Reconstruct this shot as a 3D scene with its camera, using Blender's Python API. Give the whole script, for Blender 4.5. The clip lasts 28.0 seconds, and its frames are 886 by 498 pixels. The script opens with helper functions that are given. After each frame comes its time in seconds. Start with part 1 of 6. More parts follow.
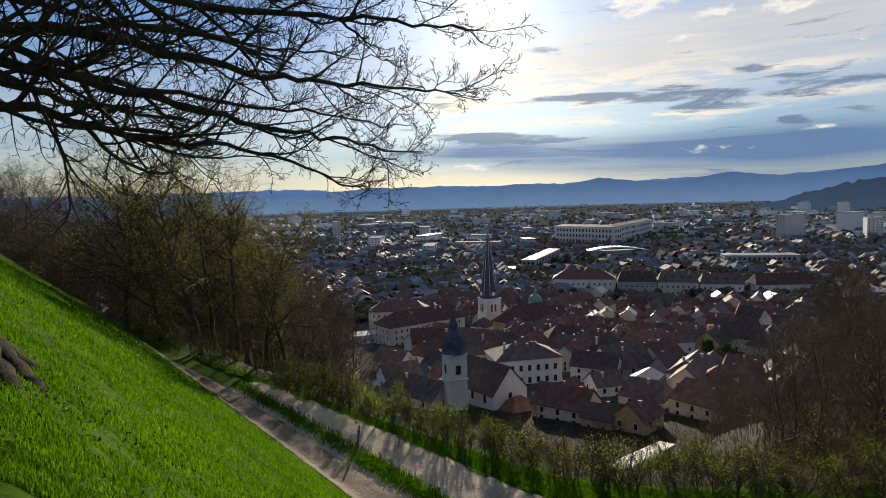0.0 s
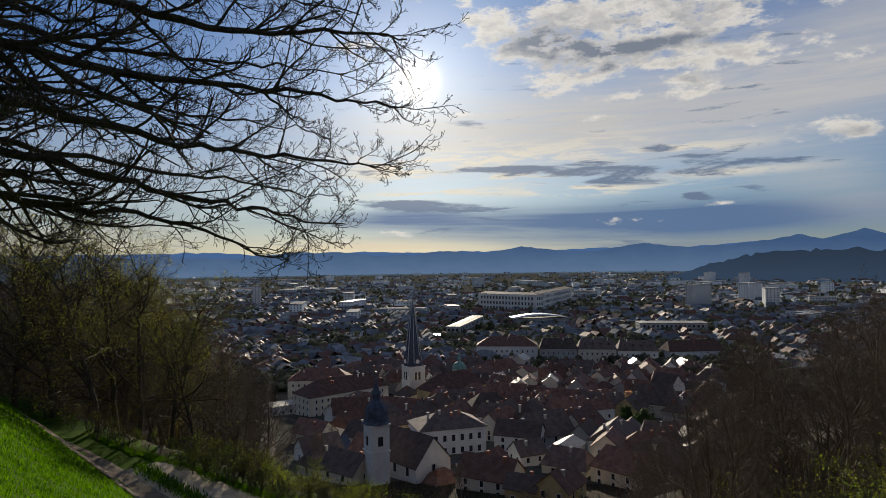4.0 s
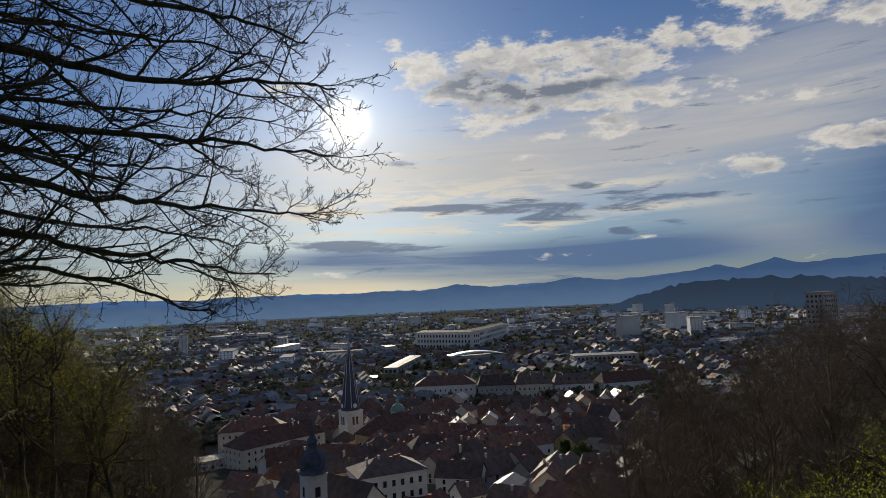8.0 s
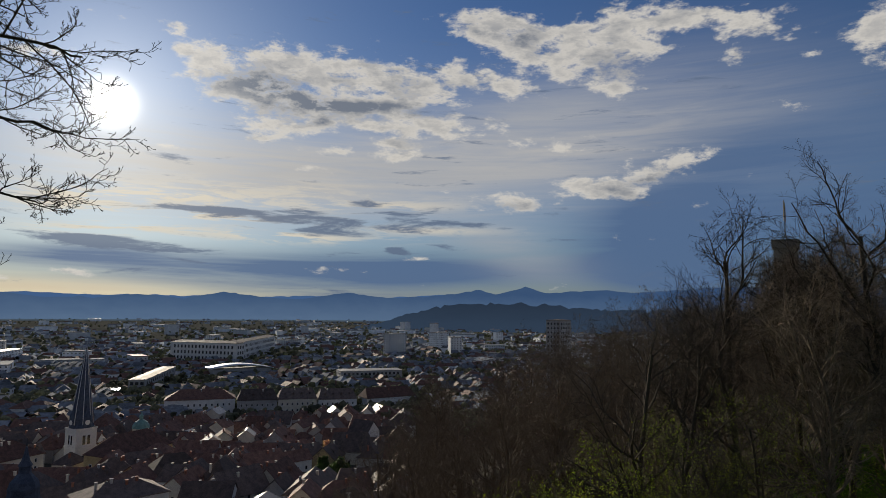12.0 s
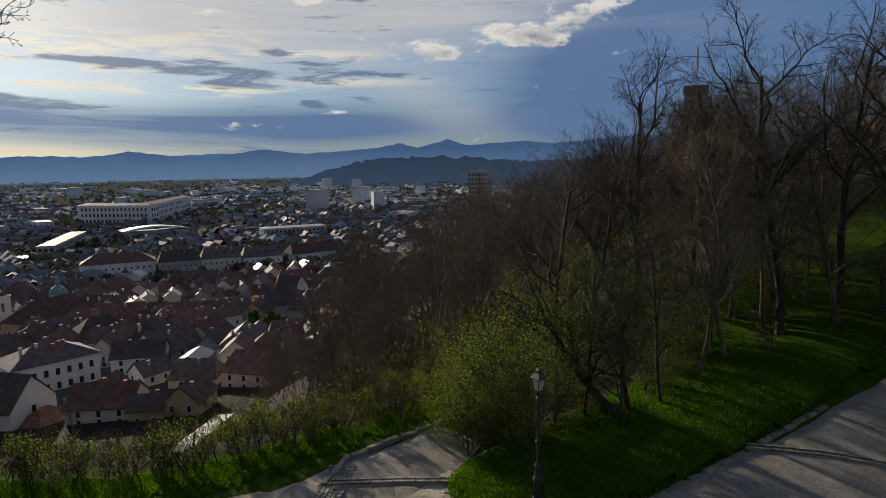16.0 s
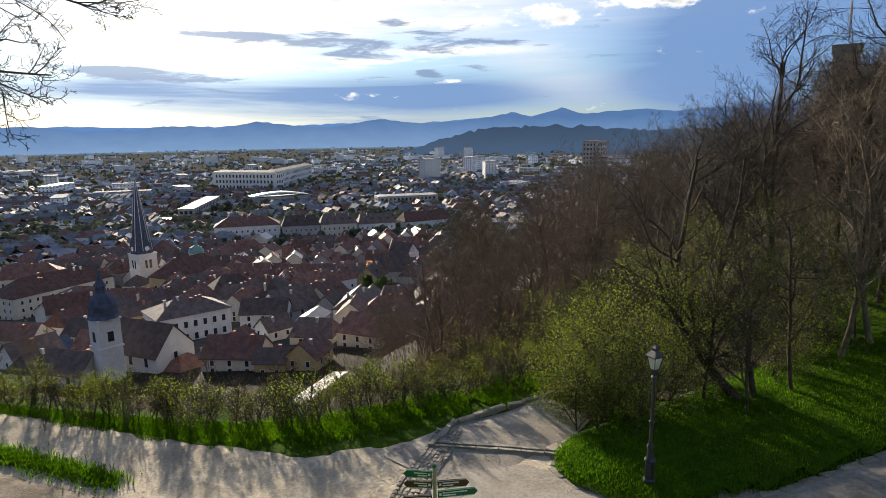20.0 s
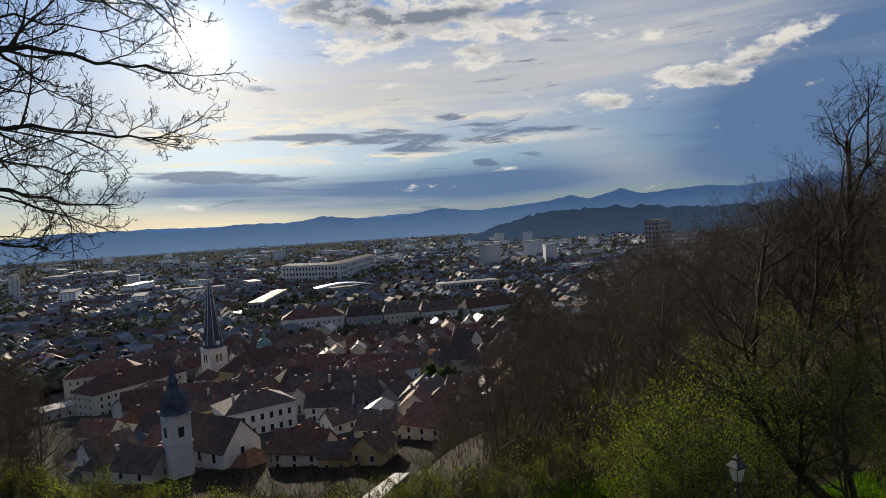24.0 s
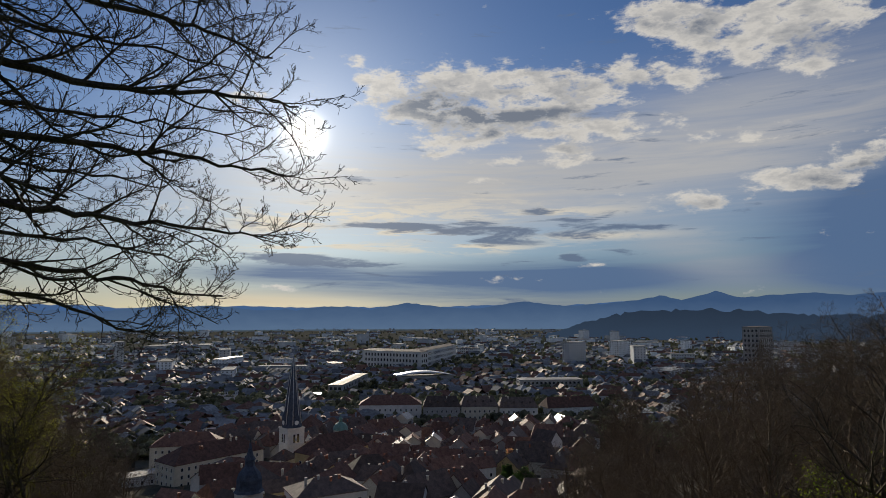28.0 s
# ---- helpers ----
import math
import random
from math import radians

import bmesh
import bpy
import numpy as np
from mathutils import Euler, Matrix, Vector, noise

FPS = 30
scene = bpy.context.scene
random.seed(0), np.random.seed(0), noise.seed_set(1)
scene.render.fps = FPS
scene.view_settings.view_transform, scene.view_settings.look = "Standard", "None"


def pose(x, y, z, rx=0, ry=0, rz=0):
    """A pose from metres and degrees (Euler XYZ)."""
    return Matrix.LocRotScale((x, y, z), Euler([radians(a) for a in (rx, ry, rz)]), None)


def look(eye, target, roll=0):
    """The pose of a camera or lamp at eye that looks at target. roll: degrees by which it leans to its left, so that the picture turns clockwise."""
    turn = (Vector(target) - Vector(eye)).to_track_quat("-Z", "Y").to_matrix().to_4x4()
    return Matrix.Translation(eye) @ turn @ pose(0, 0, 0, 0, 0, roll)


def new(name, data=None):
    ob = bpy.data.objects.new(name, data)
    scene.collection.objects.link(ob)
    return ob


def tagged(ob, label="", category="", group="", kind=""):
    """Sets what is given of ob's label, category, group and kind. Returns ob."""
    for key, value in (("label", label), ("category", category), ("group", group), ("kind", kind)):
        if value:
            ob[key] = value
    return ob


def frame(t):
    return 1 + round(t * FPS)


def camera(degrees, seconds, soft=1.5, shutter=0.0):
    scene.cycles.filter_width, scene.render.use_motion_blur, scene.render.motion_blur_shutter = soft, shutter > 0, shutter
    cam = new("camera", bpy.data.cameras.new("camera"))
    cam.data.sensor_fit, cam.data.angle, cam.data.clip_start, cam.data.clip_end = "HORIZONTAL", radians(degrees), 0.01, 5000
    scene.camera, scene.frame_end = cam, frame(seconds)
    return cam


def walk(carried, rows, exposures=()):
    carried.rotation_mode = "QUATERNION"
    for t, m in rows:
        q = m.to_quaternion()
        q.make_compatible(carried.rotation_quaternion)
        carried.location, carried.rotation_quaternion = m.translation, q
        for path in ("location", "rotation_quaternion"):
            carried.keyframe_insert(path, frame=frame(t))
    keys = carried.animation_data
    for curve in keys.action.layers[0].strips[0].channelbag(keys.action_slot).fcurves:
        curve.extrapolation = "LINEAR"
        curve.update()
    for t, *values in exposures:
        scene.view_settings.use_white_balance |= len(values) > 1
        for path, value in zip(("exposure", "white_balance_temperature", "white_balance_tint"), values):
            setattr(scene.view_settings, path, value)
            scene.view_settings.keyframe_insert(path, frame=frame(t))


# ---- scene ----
# camera: a hand-held phone on the grassy shoulder of a castle hill; the origin is the eye's mean place
cam = camera(71.4, 28.0, 0.9)
ROWS = [
    (0.0, 0.010, -0.136, -0.124, 3.84, -4.77, -1.68),
    (0.5, -0.022, -0.076, -0.103, 3.64, -1.10, -2.49),
    (1.0, -0.002, -0.071, -0.105, 4.52, -0.26, -0.79),
    (1.5, 0.005, -0.038, -0.088, 3.37, -0.21, -1.35),
    (2.0, 0.013, -0.065, -0.070, 3.09, 0.32, -2.36),
    (2.5, 0.021, -0.020, -0.044, 1.90, 0.56, -1.76),
    (3.0, 0.034, 0.022, -0.030, -0.45, 0.36, -2.54),
    (3.5, 0.061, 0.003, -0.019, -2.43, 0.83, -1.24),
    (5.5, 0.083, -0.050, 0.064, -5.42, 1.77, -1.86),
    (6.0, 0.098, -0.047, 0.082, -6.56, 2.39, -2.20),
    (6.5, 0.098, -0.032, 0.102, -7.63, 3.04, -2.20),
    (7.0, 0.096, -0.037, 0.109, -8.46, 3.73, -2.36),
    (7.5, 0.093, -0.047, 0.115, -8.79, 4.33, -2.51),
    (8.0, 0.106, -0.029, 0.124, -9.39, 4.68, -2.69),
    (8.5, 0.107, -0.001, 0.133, -10.07, 4.92, -2.29),
    (9.0, 0.120, 0.031, 0.136, -10.73, 5.27, -1.62),
    (9.5, 0.127, 0.067, 0.138, -11.62, 5.59, -1.26),
    (10.0, 0.159, 0.078, 0.142, -13.46, 5.97, -1.04),
    (10.5, 0.186, 0.071, 0.136, -15.79, 6.21, -0.84),
    (11.0, 0.225, 0.067, 0.135, -18.27, 6.20, -0.33),
    (11.5, 0.284, 0.046, 0.137, -23.41, 5.96, 0.56),
    (12.0, 0.358, 0.156, 0.162, -29.96, 5.64, 0.65),
    (12.5, 0.262, 0.050, 0.180, -32.63, 4.93, -0.14),
    (14.5, -0.237, -0.200, -0.105, -36.89, -3.39, -0.58),
    (15.0, -0.240, -0.231, -0.125, -37.40, -5.55, -0.95),
    (15.5, -0.237, -0.252, -0.151, -37.92, -7.19, -0.82),
    (16.0, -0.239, -0.262, -0.169, -37.11, -7.90, -0.89),
    (16.5, -0.203, -0.186, -0.193, -36.54, -9.32, -1.44),
    (17.0, -0.206, -0.189, -0.214, -35.48, -11.35, -0.92),
    (17.5, -0.197, -0.157, -0.233, -34.35, -12.53, 0.01),
    (18.0, -0.164, -0.086, -0.250, -32.18, -12.76, -0.53),
    (18.5, -0.178, -0.108, -0.253, -29.79, -12.04, -0.80),
    (19.0, -0.178, -0.044, -0.260, -28.07, -11.47, -1.05),
    (19.5, -0.174, -0.045, -0.258, -26.54, -11.06, -1.25),
    (20.0, -0.176, -0.051, -0.256, -26.77, -10.52, -0.92),
    (20.5, -0.163, -0.034, -0.252, -27.07, -9.93, -0.59),
    (21.0, -0.160, -0.009, -0.231, -27.42, -8.97, -0.79),
    (21.5, -0.143, 0.058, -0.196, -27.37, -6.98, -1.10),
    (22.0, -0.161, 0.087, -0.167, -26.33, -4.59, -1.43),
    (22.5, -0.157, 0.099, -0.146, -25.13, -3.31, -1.68),
    (24.5, 0.192, 0.123, 0.159, -20.15, -2.07, -3.15),
    (25.0, 0.133, 0.142, 0.191, -19.05, -1.76, -2.14),
    (25.5, 0.082, 0.180, 0.223, -17.07, -1.32, -2.64),
    (26.0, 0.067, 0.265, 0.260, -14.02, 0.22, -2.33),
    (26.5, 0.050, 0.282, 0.299, -13.76, 2.07, -1.68),
    (27.0, 0.061, 0.304, 0.309, -13.39, 4.63, -0.74),
    (27.5, 0.048, 0.274, 0.341, -13.31, 5.67, -0.57),
    (28.0, 0.049, 0.281, 0.351, -13.83, 6.34, -0.13),
]
EXPOSURES = [(0.0, 0.55), (1.0, 0.3), (3.0, 0.13), (8.0, 0.0), (12.0, -0.1), (14.5, 0.15), (16.0, 0.2), (16.5, 0.62), (17.0, 0.95), (17.5, 1.15), (20.0, 1.2), (21.5, 1.1), (22.5, 0.85), (24.5, 0.15), (26.0, 0.03), (28.0, -0.05)]
walk(cam, [(t, pose(x, y, z, 90 + pitch, 0, yaw) @ pose(0, 0, 0, 0, 0, roll)) for t, x, y, z, yaw, pitch, roll in ROWS], EXPOSURES)

# ---------------------------------------------------------------- light
SUN_AZ, SUN_EL = 0.8, 16.5


def bearing(az, dist, z=0.0):
    a = radians(az)
    return Vector((dist * math.sin(a), dist * math.cos(a), z))


class Maker:
    """Small helper that chains math nodes."""

    def __init__(self, tree):
        self.tree = tree

    def put(self, socket, value):
        if isinstance(value, bpy.types.NodeSocket):
            self.tree.links.new(value, socket)
        elif value is not None:
            socket.default_value = value

    def m(self, op, a, b=None, c=None):
        n = self.tree.nodes.new("ShaderNodeMath")
        n.operation = op
        for i, v in enumerate((a, b, c)):
            if v is not None:
                self.put(n.inputs[i], v)
        return n.outputs[0]

    def mix(self, f, a, b, blend="MIX"):
        n = self.tree.nodes.new("ShaderNodeMix")
        n.data_type, n.blend_type = "RGBA", blend
        self.put(n.inputs[0], f), self.put(n.inputs[6], a), self.put(n.inputs[7], b)
        return n.outputs[2]

    def noise(self, vec, scale, detail=4.0, rough=0.5, dist=0.0):
        n = self.tree.nodes.new("ShaderNodeTexNoise")
        if vec is not None:
            self.put(n.inputs["Vector"], vec)
        n.inputs["Scale"].default_value, n.inputs["Detail"].default_value = scale, detail
        n.inputs["Roughness"].default_value, n.inputs["Distortion"].default_value = rough, dist
        return n.outputs["Fac"]

    def ramp(self, v, lo, hi, to0=0.0, to1=1.0, smooth=True):
        n = self.tree.nodes.new("ShaderNodeMapRange")
        n.interpolation_type = "SMOOTHSTEP" if smooth else "LINEAR"
        self.put(n.inputs[0], v)
        for i, x in enumerate((lo, hi, to0, to1)):
            n.inputs[i + 1].default_value = x
        return n.outputs[0]

    def vec(self, x, y, z):
        n = self.tree.nodes.new("ShaderNodeCombineXYZ")
        for i, v in enumerate((x, y, z)):
            self.put(n.inputs[i], v)
        return n.outputs[0]

    def scaled(self, vec, s):
        n = self.tree.nodes.new("ShaderNodeVectorMath")
        n.operation = "MULTIPLY"
        self.put(n.inputs[0], vec)
        n.inputs[1].default_value = s
        return n.outputs[0]


def build_sky():
    world = bpy.data.worlds.new("sky")
    scene.world = world
    world.use_nodes = True
    t = world.node_tree
    t.nodes.clear()
    k = Maker(t)
    way = t.nodes.new("ShaderNodeTexCoord").outputs["Generated"]
    sep = t.nodes.new("ShaderNodeSeparateXYZ")
    t.links.new(way, sep.inputs[0])
    x, y, z = sep.outputs
    deg = 57.29578
    az = k.m("MULTIPLY", k.m("ARCTAN2", x, y), deg)
    el = k.m("MULTIPLY", k.m("ARCSINE", z), deg)
    sky = t.nodes.new("ShaderNodeTexSky")
    sky.sky_type, sky.sun_disc = "NISHITA", False
    sky.sun_elevation, sky.sun_rotation = radians(SUN_EL), radians(SUN_AZ)
    sky.air_density, sky.dust_density, sky.ozone_density, sky.altitude = 1.3, 0.6, 3.0, 350
    clear = k.mix(1.0, sky.outputs[0], (0.045, 0.061, 0.091, 1), "MULTIPLY")
    # angle from the sun
    sun = bearing(SUN_AZ, math.cos(radians(SUN_EL)), math.sin(radians(SUN_EL)))
    dot = t.nodes.new("ShaderNodeVectorMath")
    dot.operation = "DOT_PRODUCT"
    t.links.new(way, dot.inputs[0])
    dot.inputs[1].default_value = sun
    away = k.m("MULTIPLY", k.m("ARCCOSINE", k.m("MINIMUM", dot.outputs["Value"], 1.0)), deg)

    def blob(a, e, ra, re, tilt=0.0):
        dx = k.m("MULTIPLY_ADD", az, 1 / ra, -a / ra)
        ee = k.m("MULTIPLY_ADD", az, -tilt, el) if tilt else el
        dy = k.m("MULTIPLY_ADD", ee, 1 / re, -(e - tilt * a) / re)
        r = k.m("ADD", k.m("MULTIPLY", dx, dx), k.m("MULTIPLY", dy, dy))
        return k.m("EXPONENT", k.m("MULTIPLY", r, -1.0))

    def total(rows):
        out = None
        for row in rows:
            b = blob(*row[:5])
            b = k.m("MULTIPLY", b, row[5])
            out = b if out is None else k.m("ADD", out, b)
        return out

    # cloud detail lives on angles, wider than high
    def layer(sa, se, off, scale, detail=8.0, rough=0.62, dist=0.2, lift=0.0):
        return k.noise(k.vec(k.m("MULTIPLY", az, sa), k.m("MULTIPLY_ADD", el, se, lift), off), scale, detail, rough, dist)

    fine = layer(0.06, 0.13, 0.0, 5.2, 10.0, 0.66, 0.1)
    above = layer(0.055, 0.13, 0.0, 4.6, 8.0, 0.64, 0.15, 0.085)
    bands = layer(0.02, 0.30, 3.0, 2.2, 6.0, 0.6, 0.5)
    wisps = layer(0.03, 0.45, 9.0, 2.6, 9.0, 0.62, 0.5)
    streaky = layer(0.035, 0.26, 5.0, 3.4, 10.0, 0.66, 0.35)
    # thin veil, brightest towards the sun
    veil = k.m("MULTIPLY", total([(7, 11.5, 17, 4.5, 0.0, 0.80), (27, 13, 17, 5.0, 0.0, 0.50), (42, 15, 16, 5.5, 0.0, 0.40), (-28, 7, 26, 5.0, 0.0, 0.45), (52, 16, 13, 6.0, 0.0, 0.3)]), k.ramp(wisps, 0.25, 0.75, 0.6, 1.1))
    col = k.mix(k.m("MINIMUM", veil, 0.9), clear, (0.79, 0.75, 0.69, 1))
    pale = k.m("MULTIPLY", total([(36.1, 5.8, 5.7, 2.4, -0.31, 0.55), (38.9, 17.3, 6.8, 2.2, 0.14, 0.5), (31.4, 12.8, 10.6, 1.8, -0.02, 0.45), (20.4, 12.1, 13.6, 1.8, 0.02, 0.4)]), k.ramp(bands, 0.3, 0.7, 0.55, 1.2))
    # slate bands and the rain curtain low over the hills
    slate = k.m("MULTIPLY", total([(12.3, 3.2, 21.2, 1.7, 0.01, 0.9), (28.2, 3.7, 13.6, 1.6, -0.01, 0.7), (49.4, 7.8, 7.4, 4.2, 0.25, 1.05), (56.6, 13.6, 7.6, 2.1, -0.01, 0.35), (50.3, 3.7, 5.5, 2.5, -0.03, 0.75), (-1.0, 4.2, 7.9, 0.8, 0.04, 0.6), (20, 0.6, 17, 1.2, 0.0, 0.6), (66, 8, 14, 10, 0.0, 0.85)]), k.ramp(bands, 0.3, 0.65, 0.75, 1.1))
    col = k.mix(k.m("MINIMUM", slate, 0.95), col, (0.125, 0.215, 0.40, 1))
    col = k.mix(k.m("MINIMUM", pale, 0.7), col, (0.56, 0.58, 0.62, 1))
    # streaks lit by the low sun, and the warm strip above the horizon
    streak = k.m("MULTIPLY", total([(5.4, 9.4, 10.5, 0.8, -0.02, 0.9), (8.5, 7.9, 10.9, 0.5, 0.01, 1.0), (15.5, 6.4, 8.0, 0.5, 0.0, 1.0), (1.5, 6.4, 5.7, 0.5, 0.04, 1.0), (-1.2, 8.6, 4.6, 0.8, 0.09, 0.9), (25.0, 9.5, 6.9, 0.5, 0.01, 0.7), (28.2, 7.3, 6.3, 0.4, 0.0, 0.7), (14, 10.5, 10, 1.0, 0.0, 0.5)]), k.ramp(streaky, 0.45, 0.55))
    col = k.mix(k.m("MINIMUM", streak, 0.9), col, (1.02, 0.92, 0.74, 1))
    warm = k.m("MULTIPLY", total([(-3, 1.4, 9, 0.8, 0.0, 0.7), (-30, 2.0, 16, 1.8, 0.0, 0.4)]), k.ramp(wisps, 0.3, 0.6, 0.5, 1.0))
    col = k.mix(k.m("MINIMUM", warm, 0.9), col, (0.95, 0.78, 0.56, 1))
    # torn dark shreds with bright rims
    torn = total([(9.8, 8.5, 8.1, 0.4, 0.03, 1.0), (17.4, 8.0, 7.1, 0.55, -0.03, 1.3), (25.0, 8.7, 3.5, 0.6, 0.01, 1.1), (22.4, 9.8, 1.7, 0.6, 0.02, 0.9), (31.9, 8.0, 3.4, 0.35, 0.0, 0.9), (3.9, 5.1, 6.0, 0.5, 0.02, 1.3), (-0.5, 5.5, 2.6, 0.45, 0.0, 1.1), (8.2, 5.0, 3.1, 0.35, 0.04, 0.9), (25.5, 5.4, 1.0, 0.28, -0.1, 1.4), (16.5, 7.1, 5.5, 0.4, -0.03, 0.9)])
    shred = k.ramp(k.m("ADD", k.m("MINIMUM", torn, 1.0), k.m("MULTIPLY_ADD", streaky, 5.5, -3.22)), 0.0, 0.7)
    col = k.mix(k.m("MULTIPLY", shred, 0.9), col, (0.17, 0.235, 0.36, 1))
    # bright heaped clouds, ragged by noise, grey underneath
    big = total([(16.4, 21.2, 10.0, 2.0, -0.02, 1.15), (10.2, 19.7, 3.7, 1.7, 0.03, 1.0), (15.2, 16.9, 3.9, 1.9, 0.08, 1.1), (24.6, 17.2, 10.8, 1.4, -0.08, 1.15), (25.4, 21.1, 4.2, 1.0, -0.10, 0.9), (27.0, 19.2, 4.2, 0.8, 0.02, 0.9)])
    upper = total([(34.2, 25.6, 4.6, 1.6, -0.16, 1.1), (37.3, 23.8, 3.7, 1.8, -0.22, 1.0), (33.9, 20.8, 4.6, 1.35, -0.20, 1.05), (45.6, 23.1, 5.0, 2.7, -0.02, 1.15), (50.2, 25.2, 4.1, 1.1, -0.14, 1.0), (44.6, 19.9, 3.5, 0.7, -0.18, 0.8), (41.6, 24.7, 2.9, 0.7, -0.07, 0.7), (57.6, 23.6, 4.0, 1.3, -0.24, 1.0), (56.2, 21.4, 1.4, 0.9, -0.15, 0.9), (66.5, 21.1, 2.4, 2.2, 0.08, 1.0), (14, 31, 9, 1.6, 0.0, 0.7)])
    mid = total([(43.0, 11.5, 3.8, 1.0, -0.09, 0.95), (50.0, 12.7, 4.4, 1.3, 0.27, 1.1), (46.0, 10.3, 4.0, 0.5, -0.05, 0.8), (36.0, 10.1, 4.0, 1.05, -0.07, 0.9), (25.4, 15.2, 3.2, 0.55, -0.03, 0.85), (25.7, 14.0, 2.1, 0.7, 0.12, 0.95), (19.7, 14.4, 1.7, 0.45, 0.05, 0.75), (17.8, 12.6, 2.1, 0.4, 0.05, 0.8), (5.9, 13.6, 2.0, 0.4, 0.0, 0.75), (5.4, 23.2, 1.1, 0.8, -0.02, 1.0), (-5.6, 19.2, 5.3, 0.9, -0.06, 0.7)])
    small = total([(5.9, 21.6, 0.9, 0.5, 0.0, 0.9), (61.9, 20.3, 1.1, 0.5, -0.2, 0.7), (60.4, 16.4, 1.9, 0.8, -0.15, 0.5), (41.2, 14.7, 2.5, 0.6, -0.09, 0.7), (12.8, 14.9, 1.9, 0.4, 0.08, 0.6), (40.8, 22.3, 2.1, 1.2, -0.06, 0.7), (19.0, 3.6, 2.5, 0.6, 0.01, 0.4), (-1.2, 2.7, 2.1, 0.4, -0.09, 0.9), (-5.5, 2.1, 1.2, 0.3, 0.0, 0.7), (28.2, 4.7, 1.1, 0.2, 0.01, 0.5), (-10.9, 9.7, 2.4, 0.9, -0.14, 0.6), (-40, 24, 16, 4, 0.0, 0.6)])
    heaps = k.m("MINIMUM", k.m("ADD", k.m("ADD", big, upper), k.m("ADD", mid, small)), 1.0)
    shade = total([(13.0, 19.4, 3.7, 1.1, 0.05, 0.75), (20.6, 18.3, 5.7, 0.5, 0.05, 1.1), (28.0, 18.0, 2.4, 0.45, 0.02, 0.7), (18.6, 16.9, 1.2, 0.5, 0.07, 0.5), (46.8, 21.1, 3.5, 1.0, -0.1, 0.45), (36.3, 24.6, 3.2, 0.7, -0.21, 0.35), (48.5, 11.6, 3.4, 0.45, 0.19, 0.6), (36.1, 9.6, 3.2, 0.4, -0.02, 0.4), (16.5, 19.0, 3.0, 0.6, -0.11, 0.4)])
    dens = k.m("ADD", heaps, k.m("MULTIPLY_ADD", fine, 3.0, -1.95))
    puff = k.ramp(dens, -0.02, 0.55)
    lower = k.m("ADD", heaps, k.m("MULTIPLY_ADD", above, 3.0, -1.95))
    under = k.m("MULTIPLY", k.ramp(k.m("SUBTRACT", lower, k.m("MULTIPLY", dens, 0.6)), 0.05, 0.5), 0.35)
    thick = k.m("MULTIPLY", k.ramp(dens, 0.35, 1.0), 0.38)
    core = k.m("MINIMUM", k.m("ADD", k.m("ADD", under, thick), k.m("MULTIPLY", shade, k.ramp(fine, 0.40, 0.58, 0.35, 1.15))), 1.0)
    bright = k.mix(core, (0.97, 0.92, 0.84, 1), (0.24, 0.275, 0.34, 1))
    col = k.mix(k.m("MULTIPLY", puff, 0.95), col, bright)
    # broken cloud added round the unseen sky, pale to brighten sides turned from the sun
    unseen_fill = k.m("MULTIPLY", k.ramp(k.m("ABSOLUTE", az), 72, 115), k.ramp(k.m("ADD", fine, k.m("MULTIPLY", bands, 0.6)), 0.66, 0.92, 0.05, 0.5))
    col = k.mix(k.m("MULTIPLY", unseen_fill, k.ramp(el, -1, 4)), col, (0.58, 0.59, 0.61, 1))
    # aureole and the sun behind thin cloud
    halo = k.m("ADD", k.m("MULTIPLY", k.m("EXPONENT", k.m("MULTIPLY", away, -0.20)), 0.78), k.m("MULTIPLY", k.m("EXPONENT", k.m("MULTIPLY", k.m("MULTIPLY", away, away), -0.60)), 5.0))
    col = k.mix(1.0, col, k.mix(1.0, k.vec(halo, halo, halo), (1.0, 0.93, 0.80, 1), "MULTIPLY"), "ADD")
    bg = t.nodes.new("ShaderNodeBackground")
    t.links.new(col, bg.inputs[0])
    bg.inputs[1].default_value = 0.69
    t.links.new(bg.outputs[0], t.nodes.new("ShaderNodeOutputWorld").inputs[0])


build_sky()
sun_lamp = new("sun", bpy.data.lights.new("sun", "SUN"))
sun_lamp.data.energy, sun_lamp.data.angle, sun_lamp.data.color = 5.0, radians(1.3), (1.0, 0.88, 0.70)
sun_lamp.matrix_world = look(bearing(SUN_AZ, 50, 50 * math.tan(radians(SUN_EL))), (0, 0, 0))


